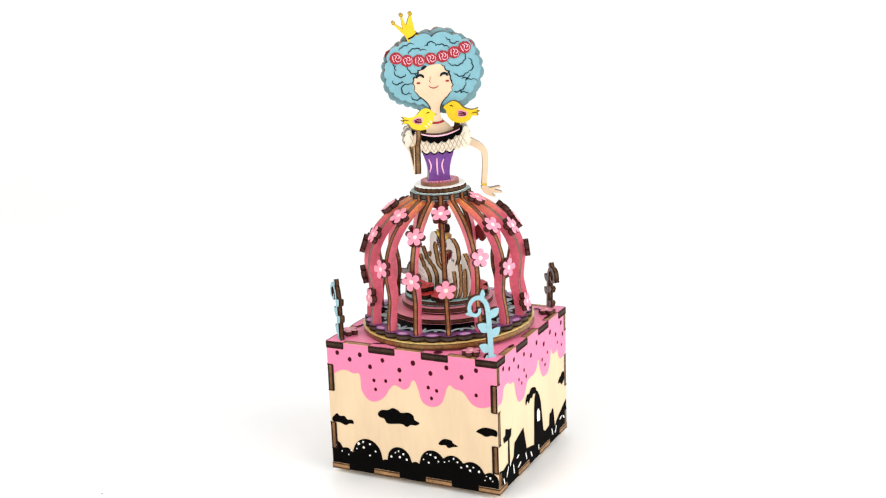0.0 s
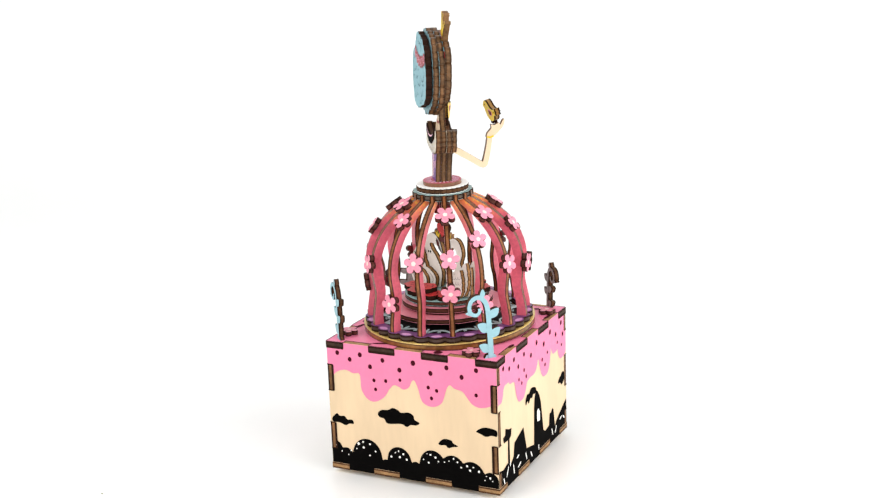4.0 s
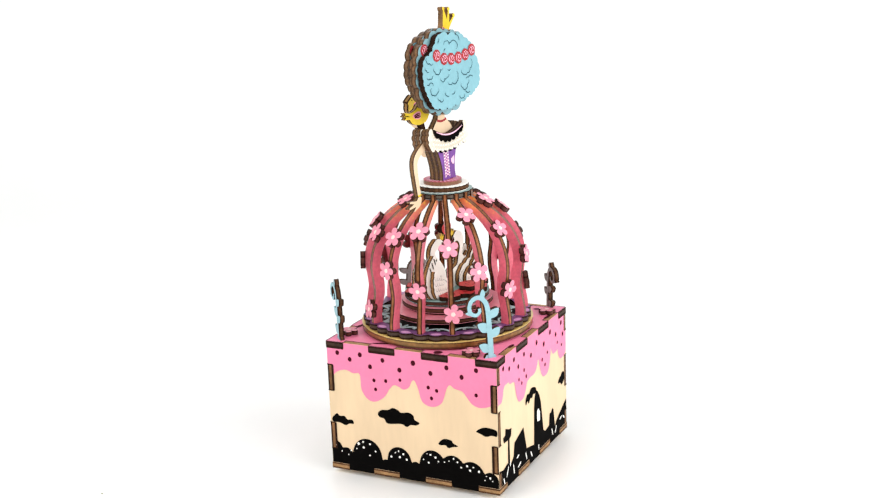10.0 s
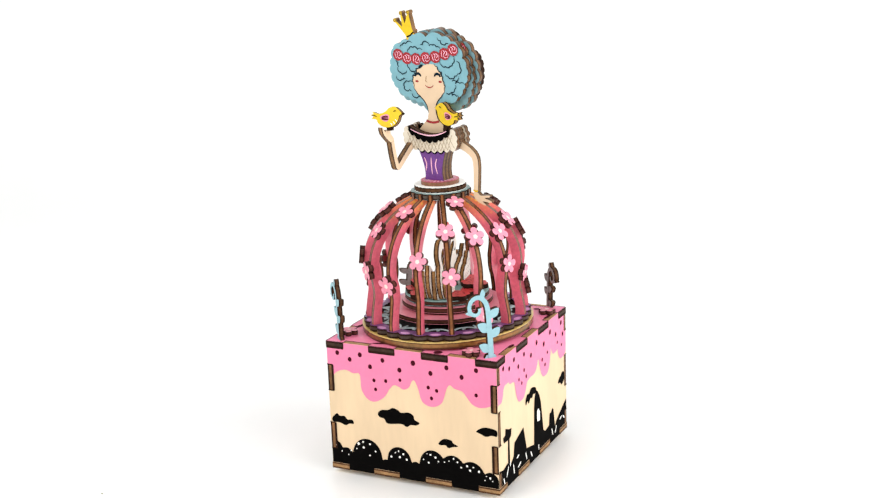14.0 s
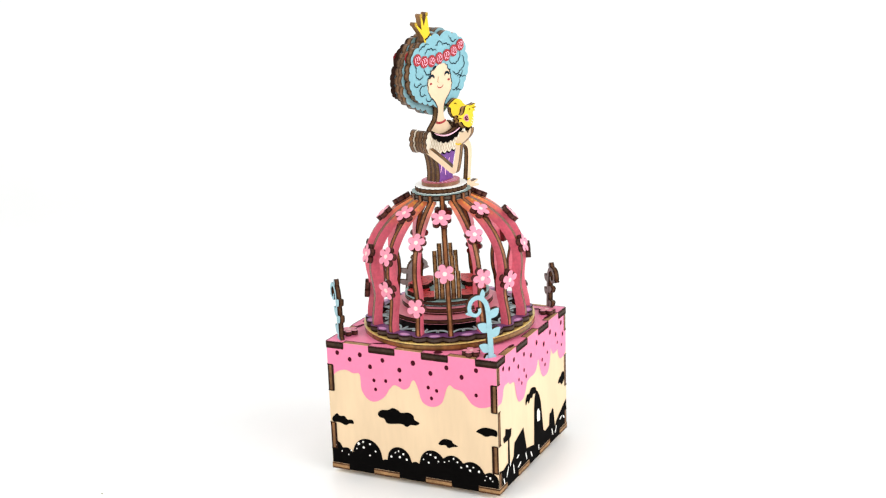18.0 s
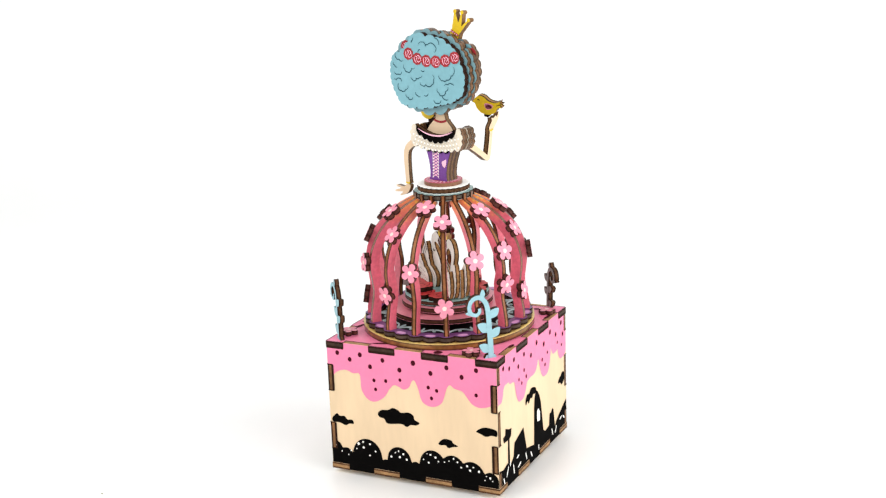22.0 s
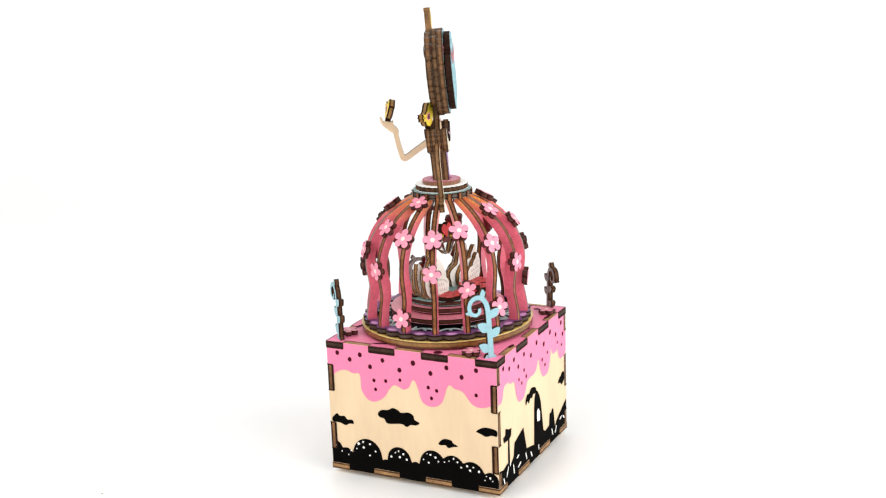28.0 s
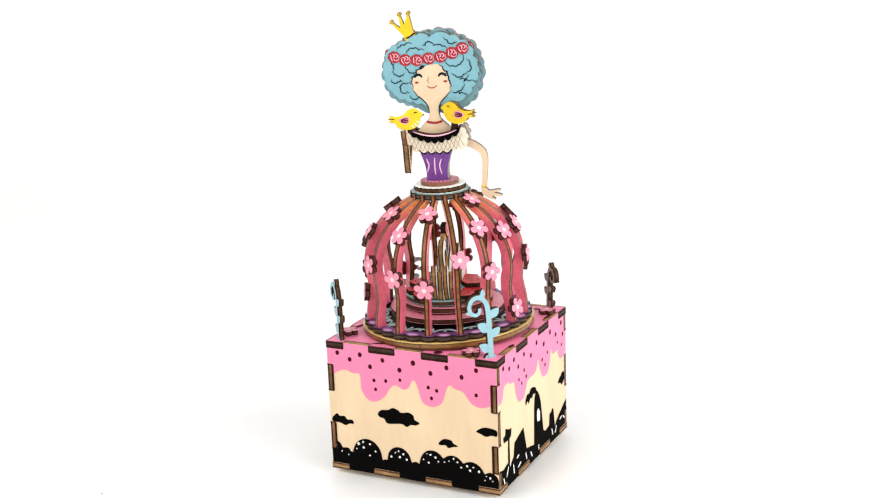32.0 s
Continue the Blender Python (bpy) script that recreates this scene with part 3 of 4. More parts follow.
def rib_outline():
    outer, inner, n = curve(list(RIB_OUT), 4, False), [], len(RIB_OUT)
    m = len(outer)
    for i, (x, y) in enumerate(outer):
        a, b = outer[max(i - 1, 0)], outer[min(i + 1, m - 1)]
        dx, dy = b[0] - a[0], b[1] - a[1]
        s, k = math.hypot(dx, dy), i / (m - 1) * (n - 1)
        w = RIB_WIDE[int(k)] + (RIB_WIDE[min(int(k) + 1, n - 1)] - RIB_WIDE[int(k)]) * (k % 1)
        inner.append((x - dy / s * w, y + dx / s * w))
    return outer, inner


def build_cage():
    cage = thing("birdcage_skirt", "round pink plywood birdcage with blossoms, turning on the lid", "birdcage")
    bm = bmesh.new()
    add_ring(bm, circle(49.7, 96), circle(40.6, 96), 1.2, 4.9)
    part("base_ring", bm, (GOLD, RING_D, RING_E), cage, "amber plywood ring")
    # thin added ring: paints the bright gold highlight along the base ring's edge
    bm = bmesh.new()
    add_ring(bm, circle(49.85, 96), circle(48.4, 96), 4.62, 4.97, None, (0, 0, 0, 0))
    part("ring_trim", bm, RING_GLINT, cage, "thin added ring that paints the gold highlight along the edge")
    bm = bmesh.new()
    add_ring(bm, scallop(48.8, 48.8, 32, 0.05, per=6, turn=0.5), circle(41.0, 192), 5.0, 8.4)
    ring = part("scalloped_ring", bm, (RING_PURPLE, EDGE_D, SCALLOP_E), cage, "purple ring with a scalloped edge", spin(-95.7))
    bm = bmesh.new()
    for k in range(16):
        a = radians(22.5 * k + 11.25)
        add_print(bm, [(46 * math.cos(a) + x * math.cos(a) - y * math.sin(a), 46 * math.sin(a) + x * math.sin(a) + y * math.cos(a)) for x, y in circle(1.8, 14, ry=3.1)], 8.52)
    part("lilac_spots", bm, LILAC, ring, kind="stuff")
    # near-black disc stands in for the deep shade of the hollow below the tiers
    bm = bmesh.new()
    add_slab(bm, circle(40.5, 64), 2.0, 4.6)
    add_slab(bm, circle(20.0, 40), 0.15, 2.05)
    floor = part("cavity_shade_disc", bm, (DARK, EDGE_D, EDGE_D), cage, "near-black disc standing in for the shaded cavity inside the cage")
    bm = bmesh.new()
    for k in range(16):
        m = spin(22.5 * k)
        add_slab(bm, [(33.6, -0.35), (41.2, -0.5), (41.2, 0.5), (33.6, 0.35)], 7.6, 8.2, m, (0, 0, 0, 0))
        for s in (-1, 1):
            curl = curve([(40.9, 0.3), (38.0, 1.6), (35.4, 3.8), (34.4, 6.2), (35.6, 7.4), (37.0, 6.6)], 4, False)
            add_slab(bm, band([(x, s * y) for x, y in curl], 0.9, 0.7), 7.62, 8.18, m, (0, 0, 0, 0))
    part("teal_curls", bm, CURL, ring, "thin pale teal curls inside the ring", kind="stuff")
    outer, inner = rib_outline()
    bm = bmesh.new()
    side = Matrix(((1, 0, 0, 0), (0, 0, -1, 0), (0, 1, 0, 0), (0, 0, 0, 1)))
    add_slab(bm, outer + inner[::-1], -1.5, 1.5, side)
    add_slab(bm, [(12.0, 74.6), (17.2, 76.2), (17.4, 80.4), (12.0, 80.6)], -1.46, 1.46, side, (1, 1, 1, 2))
    rib = blossom = None
    rng = random.Random(8)
    for k in range(16):
        turn = -95.7 + 22.5 * k
        if rib is None:
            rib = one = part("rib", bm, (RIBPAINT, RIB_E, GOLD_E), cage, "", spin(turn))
        else:
            one = again(rib, spin(turn), cage)
        for z, off in FLOWERS[k]:
            i = min(range(1, len(outer) - 1), key=lambda q: abs(outer[q][1] - z))
            dx, dz = outer[i + 1][0] - outer[i - 1][0], outer[i + 1][1] - outer[i - 1][1]
            tilt = math.degrees(math.atan2(dz, -dx))
            m = Matrix.Translation((outer[i][0] * MM, off * MM, outer[i][1] * MM)) @ Matrix.Rotation(radians(tilt), 4, "Y") @ spin(rng.uniform(-36, 36))
            m = m @ Matrix.Diagonal((rng.uniform(0.94, 1.06),) * 3).to_4x4()
            if blossom is None:
                fb = bmesh.new()
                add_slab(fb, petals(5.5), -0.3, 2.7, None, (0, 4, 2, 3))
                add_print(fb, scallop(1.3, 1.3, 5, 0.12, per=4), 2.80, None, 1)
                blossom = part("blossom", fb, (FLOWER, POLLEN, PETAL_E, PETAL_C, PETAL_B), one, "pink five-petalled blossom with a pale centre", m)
            else:
                again(blossom, m, one)
    bm = bmesh.new()
    add_slab(bm, scallop(17.0, 17.0, 16, 0.05, per=6), 77.6, 81.0, None, (0, 0, 1, 2, 0.2))
    part("collar_plate", bm, (COLLAR_TEAL, EDGE_D, COLLAR_E), cage, "grey-teal collar plate with dark edge", spin(-95.7))
    bm = bmesh.new()
    add_slab(bm, scallop(14.9, 14.9, 28, 0.05, per=4), 81.0, 84.3, None, (0, 0, 1, 2, 0.3))
    part("waist_plate", bm, (WHITE, EDGE_D, EDGE_M), cage, "cream waist plate with notched rim")
    bm = bmesh.new()
    add_slab(bm, circle(10.9, 48), 84.3, 86.5)
    disc = part("waist_disc", bm, (DISC_TOP, DISC_E, DISC_E), cage, "rose disc with pale rays")
    bm = bmesh.new()
    for k in range(24):
        a = 2 * math.pi * k / 24
        add_stroke(bm, [(6.2 * math.cos(a), 6.2 * math.sin(a)), (8 * math.cos(a), 8 * math.sin(a)), (9.9 * math.cos(a), 9.9 * math.sin(a))], 1.1, 86.62)
    part("rays", bm, PALEPINK, disc, "pale pink rays", kind="stuff")
    return cage


CAGE = build_cage()
# ---- the doll on top: one mesh, it turns with the cage ----
DOLL_MATS = [HAIR, EDGE_D, EDGE_M, SKIN, LINE, RED, WHITE, PURPLE, BLACK, LACE, LACELINE, YELLOW, PALEPINK, EDGE_T, HAIR_E, HAIR_C, ROSE_PRINT, CURL_LINE, ARM_E, HAIR_MID, LACE_SHADE]


def mirror(pts):
    return pts + [(-x, y) for x, y in pts[::-1]]


def arcs(pts, bulge, closed=True, per=5):
    """Round bumps from notch to notch; bulge > 0 swells outwards (a closed outline) or to the right of the way (an open line)."""
    area = sum(a[0] * b[1] - b[0] * a[1] for a, b in zip(pts, pts[1:] + pts[:1])) if closed else 1
    k, out = (-bulge if area > 0 else bulge), []
    for (x0, y0), (x1, y1) in zip(pts, list(pts[1:]) + ([pts[0]] if closed else [])):
        for q in range(per):
            f = q / per
            o = k * math.sin(math.pi * f) ** 0.8
            out.append((x0 + (x1 - x0) * f - (y1 - y0) * o, y0 + (y1 - y0) * f + (x1 - x0) * o))
    return out if closed else out + [pts[-1]]


def ink(bm, z, m, mi, width, bulge, *pts):
    """An inked curl: a chain of small bows."""
    add_stroke(bm, arcs(list(pts), bulge, False), width, z, m, mi)


FRONT_HAIR = [(-12.3, 165.1), (-7.5, 168.4), (0.0, 167.2), (11.2, 167.6), (16.8, 164.9), (21.5, 162.0), (23.4, 156.0), (25.6, 150.8), (25.7, 146.2), (23.9, 142.0), (22.2, 138.6), (18.4, 134.3), (12.0, 131.0), (4.0, 129.6),
              (-6.6, 130.6), (-11.3, 131.8), (-16.0, 133.3), (-20.1, 134.8), (-22.6, 137.8), (-25.2, 141.0), (-26.1, 145.8), (-26.4, 150.8), (-24.8, 155.2), (-23.6, 160.4), (-18.5, 163.2)]
MID_HAIR = [(-20.5, 161.6), (-14.1, 165.6), (-7.6, 168.7), (-0.3, 169.8), (11.6, 168.6), (18.2, 164.7), (22.6, 161.8), (24.3, 157.2), (27.0, 151.4), (27.8, 147.2), (27.4, 142.6), (26.4, 138.6), (23.8, 134.6), (19.3, 130.6),
            (12.0, 128.0), (2.0, 127.0), (-9.0, 127.9), (-13.8, 128.9), (-18.4, 130.6), (-23.1, 132.7), (-26.7, 136.9), (-28.5, 142.6), (-29.0, 149.6), (-28.0, 154.6), (-25.2, 159.2)]
REAR_HAIR = [(-29.4, 148.4), (-28.2, 153.9), (-26.4, 159.0), (-20.9, 164.4), (-15.3, 167.1), (-7.4, 170.6), (-0.6, 170.2), (5.4, 168.8), (11.7, 168.1), (17.6, 165.1), (21.8, 160.7), (24.6, 157.6), (26.0, 152.8), (27.6, 148.2),
             (27.8, 143.0), (26.6, 138.3), (24.4, 134.6), (19.0, 131.6), (12.0, 129.0), (2.0, 127.4), (-8.0, 127.6), (-15.0, 128.6), (-21.4, 130.6), (-25.6, 135.4), (-28.2, 141.4)]
BACK_HAIR = [(-20.8, 157.8), (-17.1, 159.9), (-14.3, 163.7), (-8.3, 168.5), (-1.5, 167.0), (5.5, 166.8), (8.8, 166.6), (13.7, 163.8), (17.7, 161.9), (21.2, 157.7), (23.2, 153.2), (25.3, 149.0), (26.2, 144.9), (25.6, 141.3),
             (25.2, 137.9), (23.2, 135.5), (20.6, 134.6), (18.4, 132.8), (14.4, 131.9), (11.8, 130.8), (9.2, 130.7), (7.0, 129.6), (5.0, 129.8), (2.3, 128.0), (0.0, 128.6), (-2.4, 128.0), (-5.4, 127.2), (-8.1, 128.1),
             (-10.8, 127.3), (-14.9, 128.8), (-18.1, 128.7), (-20.6, 130.2), (-22.1, 132.7), (-24.0, 135.4), (-25.5, 138.5), (-26.9, 141.7), (-27.3, 145.3), (-27.4, 149.0), (-26.6, 153.1), (-25.0, 156.4)]


def rose_print(bm, x, y, z, f, lean):
    """A printed rose: a dark red round with pale brush marks."""
    add_print(bm, scallop(3.65, 3.45, 9, 0.07, x, y, 4), z, f, 16)
    c, q = math.cos(lean), math.sin(lean)
    for w, marks in ((0.44, ((-1.9, 1.5), (-1.7, -0.5), (-1.1, -2.0))), (0.48, ((-1.0, 1.9), (0.2, 1.0), (-0.5, -0.5))), (0.46, ((0.3, 2.0), (1.6, 1.4), (1.8, 0.2), (0.8, -0.4))),
                     (0.44, ((-0.4, -0.8), (0.6, -1.9), (1.9, -1.5))), (0.30, ((2.6, 1.2), (2.7, -0.6), (2.2, -1.8)))):
        add_stroke(bm, [(x + px * c - py * q, y + px * q + py * c) for px, py in curve(list(marks), 3, False)], w, z + 0.1, f, 12)


def front_curls(bm, b):
    z = 1.42
    for way, pts in ((-1, ((-18.3, 161.0), (-16.6, 162.5), (-14.0, 163.3), (-9.8, 163.9))), (-1, ((-13.2, 158.6), (-12.1, 160.4), (-9.4, 161.3), (-6.3, 160.3), (-3.2, 159.9))),
                     (-1, ((-4.2, 162.5), (-2.4, 162.7), (-1.5, 164.5), (0.6, 164.3), (2.1, 162.2))), (-1, ((2.1, 162.2), (4.2, 162.8), (6.8, 161.9), (9.3, 160.7))),
                     (1, ((8.0, 167.0), (10.0, 165.3), (11.5, 163.2), (13.7, 164.1), (15.2, 164.2))), (1, ((-22.0, 154.7), (-20.8, 152.6), (-20.4, 150.0)))):
        ink(bm, z, b, 4, 0.62, 0.26 * way, *pts)
    for way, pts in ((1, ((8.5, 154.0), (9.5, 151.8), (12.1, 151.1), (15.3, 151.5), (16.9, 152.9), (18.1, 155.5), (17.6, 157.1))), (1, ((11.4, 147.0), (13.0, 145.8), (15.6, 144.6), (17.7, 146.1), (19.9, 147.5))),
                     (1, ((19.9, 147.5), (21.5, 147.9), (21.6, 151.1), (19.6, 154.4))), (-1, ((20.3, 145.9), (19.8, 144.4), (18.1, 143.4), (17.6, 141.9), (20.7, 142.2), (24.2, 141.2))), (-1, ((15.5, 143.0), (18.1, 143.3)))):
        ink(bm, z, b, 4, 0.62, 0.24 * way, *pts)
    for way, pts in ((-1, ((17.5, 141.3), (16.9, 138.7), (14.2, 136.8), (14.7, 135.1), (17.8, 134.9), (19.2, 134.5))), (1, ((11.0, 136.4), (14.2, 136.8))), (1, ((-21.4, 150.0), (-19.5, 146.8), (-16.9, 146.6), (-15.3, 148.1))),
                     (1, ((-22.7, 144.9), (-21.8, 142.7), (-19.2, 143.1), (-17.6, 144.0), (-16.5, 143.4))), (1, ((-11.9, 141.6), (-14.5, 141.7), (-17.2, 141.4), (-17.8, 138.8), (-17.2, 137.0), (-14.2, 137.5), (-12.5, 136.8))),
                     (1, ((-12.7, 135.3), (-10.8, 133.0), (-8.6, 133.7), (-7.3, 134.4))), (1, ((-14.0, 152.2), (-13.1, 149.5), (-10.6, 147.8), (-8.4, 149.2)))):
        ink(bm, z, b, 4, 0.62, 0.26 * way, *pts)


def back_curls(bm, back):
    z = 12.94
    for way, pts in ((1, ((-23.4, 157.1), (-23.1, 154.5), (-21.0, 153.9), (-17.9, 153.2))), (1, ((-25.4, 152.0), (-24.3, 150.4), (-22.3, 149.3))), (1, ((-24.5, 146.6), (-21.9, 145.5), (-18.7, 147.1))),
                     (1, ((-17.5, 150.9), (-16.6, 148.6), (-14.6, 147.1), (-12.4, 147.6), (-11.8, 149.4), (-9.2, 149.8))), (1, ((-12.1, 144.5), (-11.1, 143.2), (-9.0, 142.6), (-8.4, 144.1), (-5.8, 144.5), (-3.7, 146.0))),
                     (1, ((-5.4, 141.9), (-3.9, 140.3), (-1.3, 140.8), (3.4, 141.1), (4.5, 143.6), (3.6, 146.6)))):
        ink(bm, z, back, 17, 0.50, 0.24 * way, *pts)
    for way, pts in ((-1, ((-25.2, 142.2), (-23.2, 142.1), (-20.0, 143.0), (-19.5, 141.4))), (1, ((-21.1, 140.5), (-21.8, 137.9), (-19.8, 136.5), (-16.1, 137.2), (-14.4, 139.7))), (1, ((-16.2, 134.6), (-14.2, 132.9), (-12.7, 131.8), (-11.0, 133.3))),
                     (1, ((-8.8, 136.4), (-7.3, 134.4), (-5.2, 134.2))), (1, ((-2.6, 134.8), (0.6, 136.0))), (1, ((-4.6, 148.6), (-2.0, 148.5))), (1, ((8.3, 146.6), (9.3, 144.7), (11.3, 143.9), (13.9, 144.3), (17.1, 146.8), (18.7, 147.7), (18.3, 151.8))),
                     (-1, ((12.2, 141.1), (14.8, 141.7), (17.5, 142.3), (19.0, 141.5)))):
        ink(bm, z, back, 17, 0.50, 0.24 * way, *pts)
    for way, pts in ((1, ((7.0, 139.4), (8.4, 136.8), (10.4, 135.5), (13.1, 138.1), (14.8, 140.7))), (1, ((10.4, 135.7), (15.0, 133.7))), (1, ((4.6, 132.8), (7.1, 131.1), (9.8, 133.1))), (-1, ((-10.5, 166.3), (-11.7, 164.3), (-11.7, 163.3))),
                     (-1, ((-6.6, 162.0), (-3.4, 164.0), (-1.9, 163.4), (-1.4, 161.8), (0.2, 162.8), (5.8, 162.1), (6.3, 160.0), (4.7, 159.0))), (-1, ((-6.7, 158.5), (-5.1, 159.9))), (-1, ((5.0, 166.7), (8.5, 163.0)))):
        ink(bm, z, back, 17, 0.50, 0.24 * way, *pts)


def build_doll():
    bm = bmesh.new()
    b = FRONT
    back = FRONT @ Matrix.Rotation(math.pi, 4, "Y")
    wood, mid, skin, lace, black, purple, gold = (0, 0, 14, 15), (19, 19, 14, 15), (3, 3, 14, 18), (9, 9, 14, 15), (8, 8, 1, 2), (7, 7, 14, 15), (11, 11, 18, 18)
    # hair: four boards
    add_slab(bm, arcs(BACK_HAIR, 0.20), 9.5, 12.8, back, (0, 0, 1, 1))
    add_slab(bm, arcs([(0.95 * x, 148 + (0.965 if y > 148 else 1.01 if x > 4 else 1.09) * (y - 148)) for x, y in REAR_HAIR], 0.25, per=7), 5.65, 8.9, back, mid)
    add_slab(bm, arcs([(0.95 * x, 148 + (0.965 if y > 148 else 1.01 if x < -4 else 1.09) * (y - 148)) for x, y in MID_HAIR], 0.25, per=7), -5.6, -2.6, b, mid)
    add_slab(bm, arcs(FRONT_HAIR, 0.22, per=7), -2.4, 1.2, b, wood)
    # face, neck and shoulders
    face = curve([(-1.5, 151.8), (1.7, 152.2), (4.3, 151.9), (6.3, 150.8), (6.9, 148.5), (8.6, 148.0), (9.3, 145.0), (9.8, 142.3), (10.5, 140.2), (9.8, 137.0), (7.2, 134.0), (4.5, 131.3), (3.0, 128.6), (2.6, 124.6), (3.6, 121.2), (8.0, 117.0),
                  (11.0, 112.0), (0, 108.0), (-11.0, 112.0), (-7.6, 117.0), (-3.4, 121.2), (-2.4, 124.6), (-2.9, 128.4), (-4.8, 131.6), (-8.6, 135.0), (-11.0, 138.3), (-11.7, 142.6), (-11.0, 145.4), (-8.9, 146.8), (-8.4, 149.2), (-5.7, 150.4)], 3)
    add_print(bm, face, 1.32, b, 3)
    ink(bm, 1.46, b, 4, 0.75, 0.16, (4.3, 152.2), (6.5, 150.8), (7.1, 148.6), (8.9, 148.0), (9.5, 145.0), (10.0, 142.3), (10.7, 140.2), (10.0, 137.0))
    ink(bm, 1.46, b, 4, 0.60, 0.03, (10.0, 137.0), (7.3, 133.9), (4.6, 131.3), (3.1, 128.6), (2.8, 124.6))
    ink(bm, 1.46, b, 4, 0.75, -0.16, (-4.4, 151.9), (-5.9, 150.4), (-8.6, 149.4), (-9.0, 146.8), (-11.2, 145.4), (-11.9, 142.6), (-11.2, 138.3))
    ink(bm, 1.46, b, 4, 0.60, -0.03, (-11.2, 138.3), (-8.8, 134.9), (-4.9, 131.5), (-3.0, 128.4), (-2.5, 124.6))
    add_print(bm, curve([(-6.6, 150.6), (-5.0, 151.9), (-3.4, 151.4), (-4.6, 150.2), (-6.2, 149.4)], 3), 1.50, b, 4)
    add_slab(bm, mirror([(2.7, 134.0), (2.5, 124.8), (3.5, 121.0), (8.0, 116.8), (11.0, 112.0), (9.0, 104.0)]), -2.3, 1.25, b, skin)
    for x, y, s in ((-7.5, 145.0, -1), (5.8, 145.2, 1)):
        add_stroke(bm, [(x + 1.9 * math.cos(a), y + 1.7 * math.sin(a)) for a in (i * math.pi / 7 for i in range(8))], 1.5, 1.45, b, 4)
        add_stroke(bm, [(x + s * 1.5, y + 0.9), (x + s * 2.2, y + 1.6), (x + s * 2.7, y + 2.5)], 0.5, 1.47, b, 4)
        add_stroke(bm, [(x + s * 2.1, y + 0.2), (x + s * 2.9, y + 0.6), (x + s * 3.4, y + 1.2)], 0.4, 1.48, b, 4)
        add_print(bm, circle(1.15, 10, x + s * 1.4 + 0.3, y - 2.7, 0.62), 1.45, b, 16)
    add_stroke(bm, [(-0.2 + 3.0 * math.cos(a), 141.4 + 2.4 * math.sin(a)) for a in (math.pi * (1.12 + 0.74 * i / 8) for i in range(9))], 0.6, 1.45, b, 16)
    add_stroke(bm, [(-1.8, 145.4), (-2.5, 142.6), (-1.5, 141.9)], 0.45, 1.45, b, 13)
    front_curls(bm, b)
    back_curls(bm, back)
    # the band of roses, front and back; its ends are printed on the boards between
    for k, (x, y) in enumerate(((-20.2, 156.9), (-14.2, 155.1), (-7.7, 154.8), (-1.1, 155.5), (5.6, 156.3), (12.0, 158.1), (17.9, 160.5))):
        rose_print(bm, x, y, 1.52 + 0.03 * k, b, 0.25 * math.sin(2.3 * k))
    for x, y in ((-22.6, 158.0), (20.4, 160.4)):
        rose_print(bm, x, y, -2.48, b, 0.4)
    for k, (x, y) in enumerate(((-13.8, 157.2), (-7.3, 154.7), (-0.7, 153.9), (6.2, 153.8), (13.1, 154.7), (19.6, 156.6))):
        rose_print(bm, x, y, 12.98 + 0.03 * k, back, 0.25 * math.sin(1.7 * k))
    rose_print(bm, -19.2, 160.8, 9.02, back, 0.3)
    # crown: three prongs with round knobs
    crown = [(-13.0, 165.0), (-7.4, 168.0), (-9.0, 171.6), (-10.5, 179.6), (-11.5, 179.9), (-13.6, 174.4), (-15.3, 179.2), (-16.3, 179.0), (-15.6, 172.6), (-19.8, 175.8), (-20.4, 175.1), (-14.2, 168.4)]
    add_slab(bm, crown, -2.3, 1.1, b, gold)
    for k, (x, y) in enumerate(((-11.0, 180.6), (-16.0, 180.1), (-20.5, 176.1))):
        add_slab(bm, circle(1.15, 12, x, y), -2.24 + 0.02 * k, 1.16 + 0.02 * k, b, gold)
        add_stroke(bm, circle(0.72, 10, x, y) + [(x + 0.72, y)], 0.3, 1.34, b, 18, False)
    add_stroke(bm, [(-13.0, 167.0), (-10.6, 167.9), (-8.0, 169.8)], 0.9, 1.26, b, 1, False)
    for f, s, z in ((back, -1, 2.45),):
        add_print(bm, [(s * x, y) for x, y in ((-13.4, 166.8), (-7.9, 169.8), (-8.3, 171.0), (-13.9, 168.0))], z, f, 16)
        for q in range(4):
            add_print(bm, circle(0.42, 8, s * (-12.6 + 1.35 * q), 167.9 + 0.74 * q), z + 0.1, f, 12)
    # bodice: three boards
    bod = mirror([(9.4, 105.5), (8.5, 102.0), (7.3, 98.6), (6.3, 94.6), (5.9, 91.0), (6.0, 88.4), (6.5, 86.3)])
    for k, (z0, z1) in enumerate(((-4.4, -1.4), (-1.35, 1.65), (1.7, 4.8))):
        add_slab(bm, bod, z0, z1, b, purple)
    for pts in (((-5.6, 99.6), (-4.4, 95.7), (-5.4, 91.8)), ((-0.9, 99.9), (-1.1, 95.0), (-0.9, 90.0)), ((2.9, 99.2), (1.7, 95.3), (2.7, 90.4))):
        add_stroke(bm, curve(list(pts), 4, False), 0.75, 4.95, b, 12)
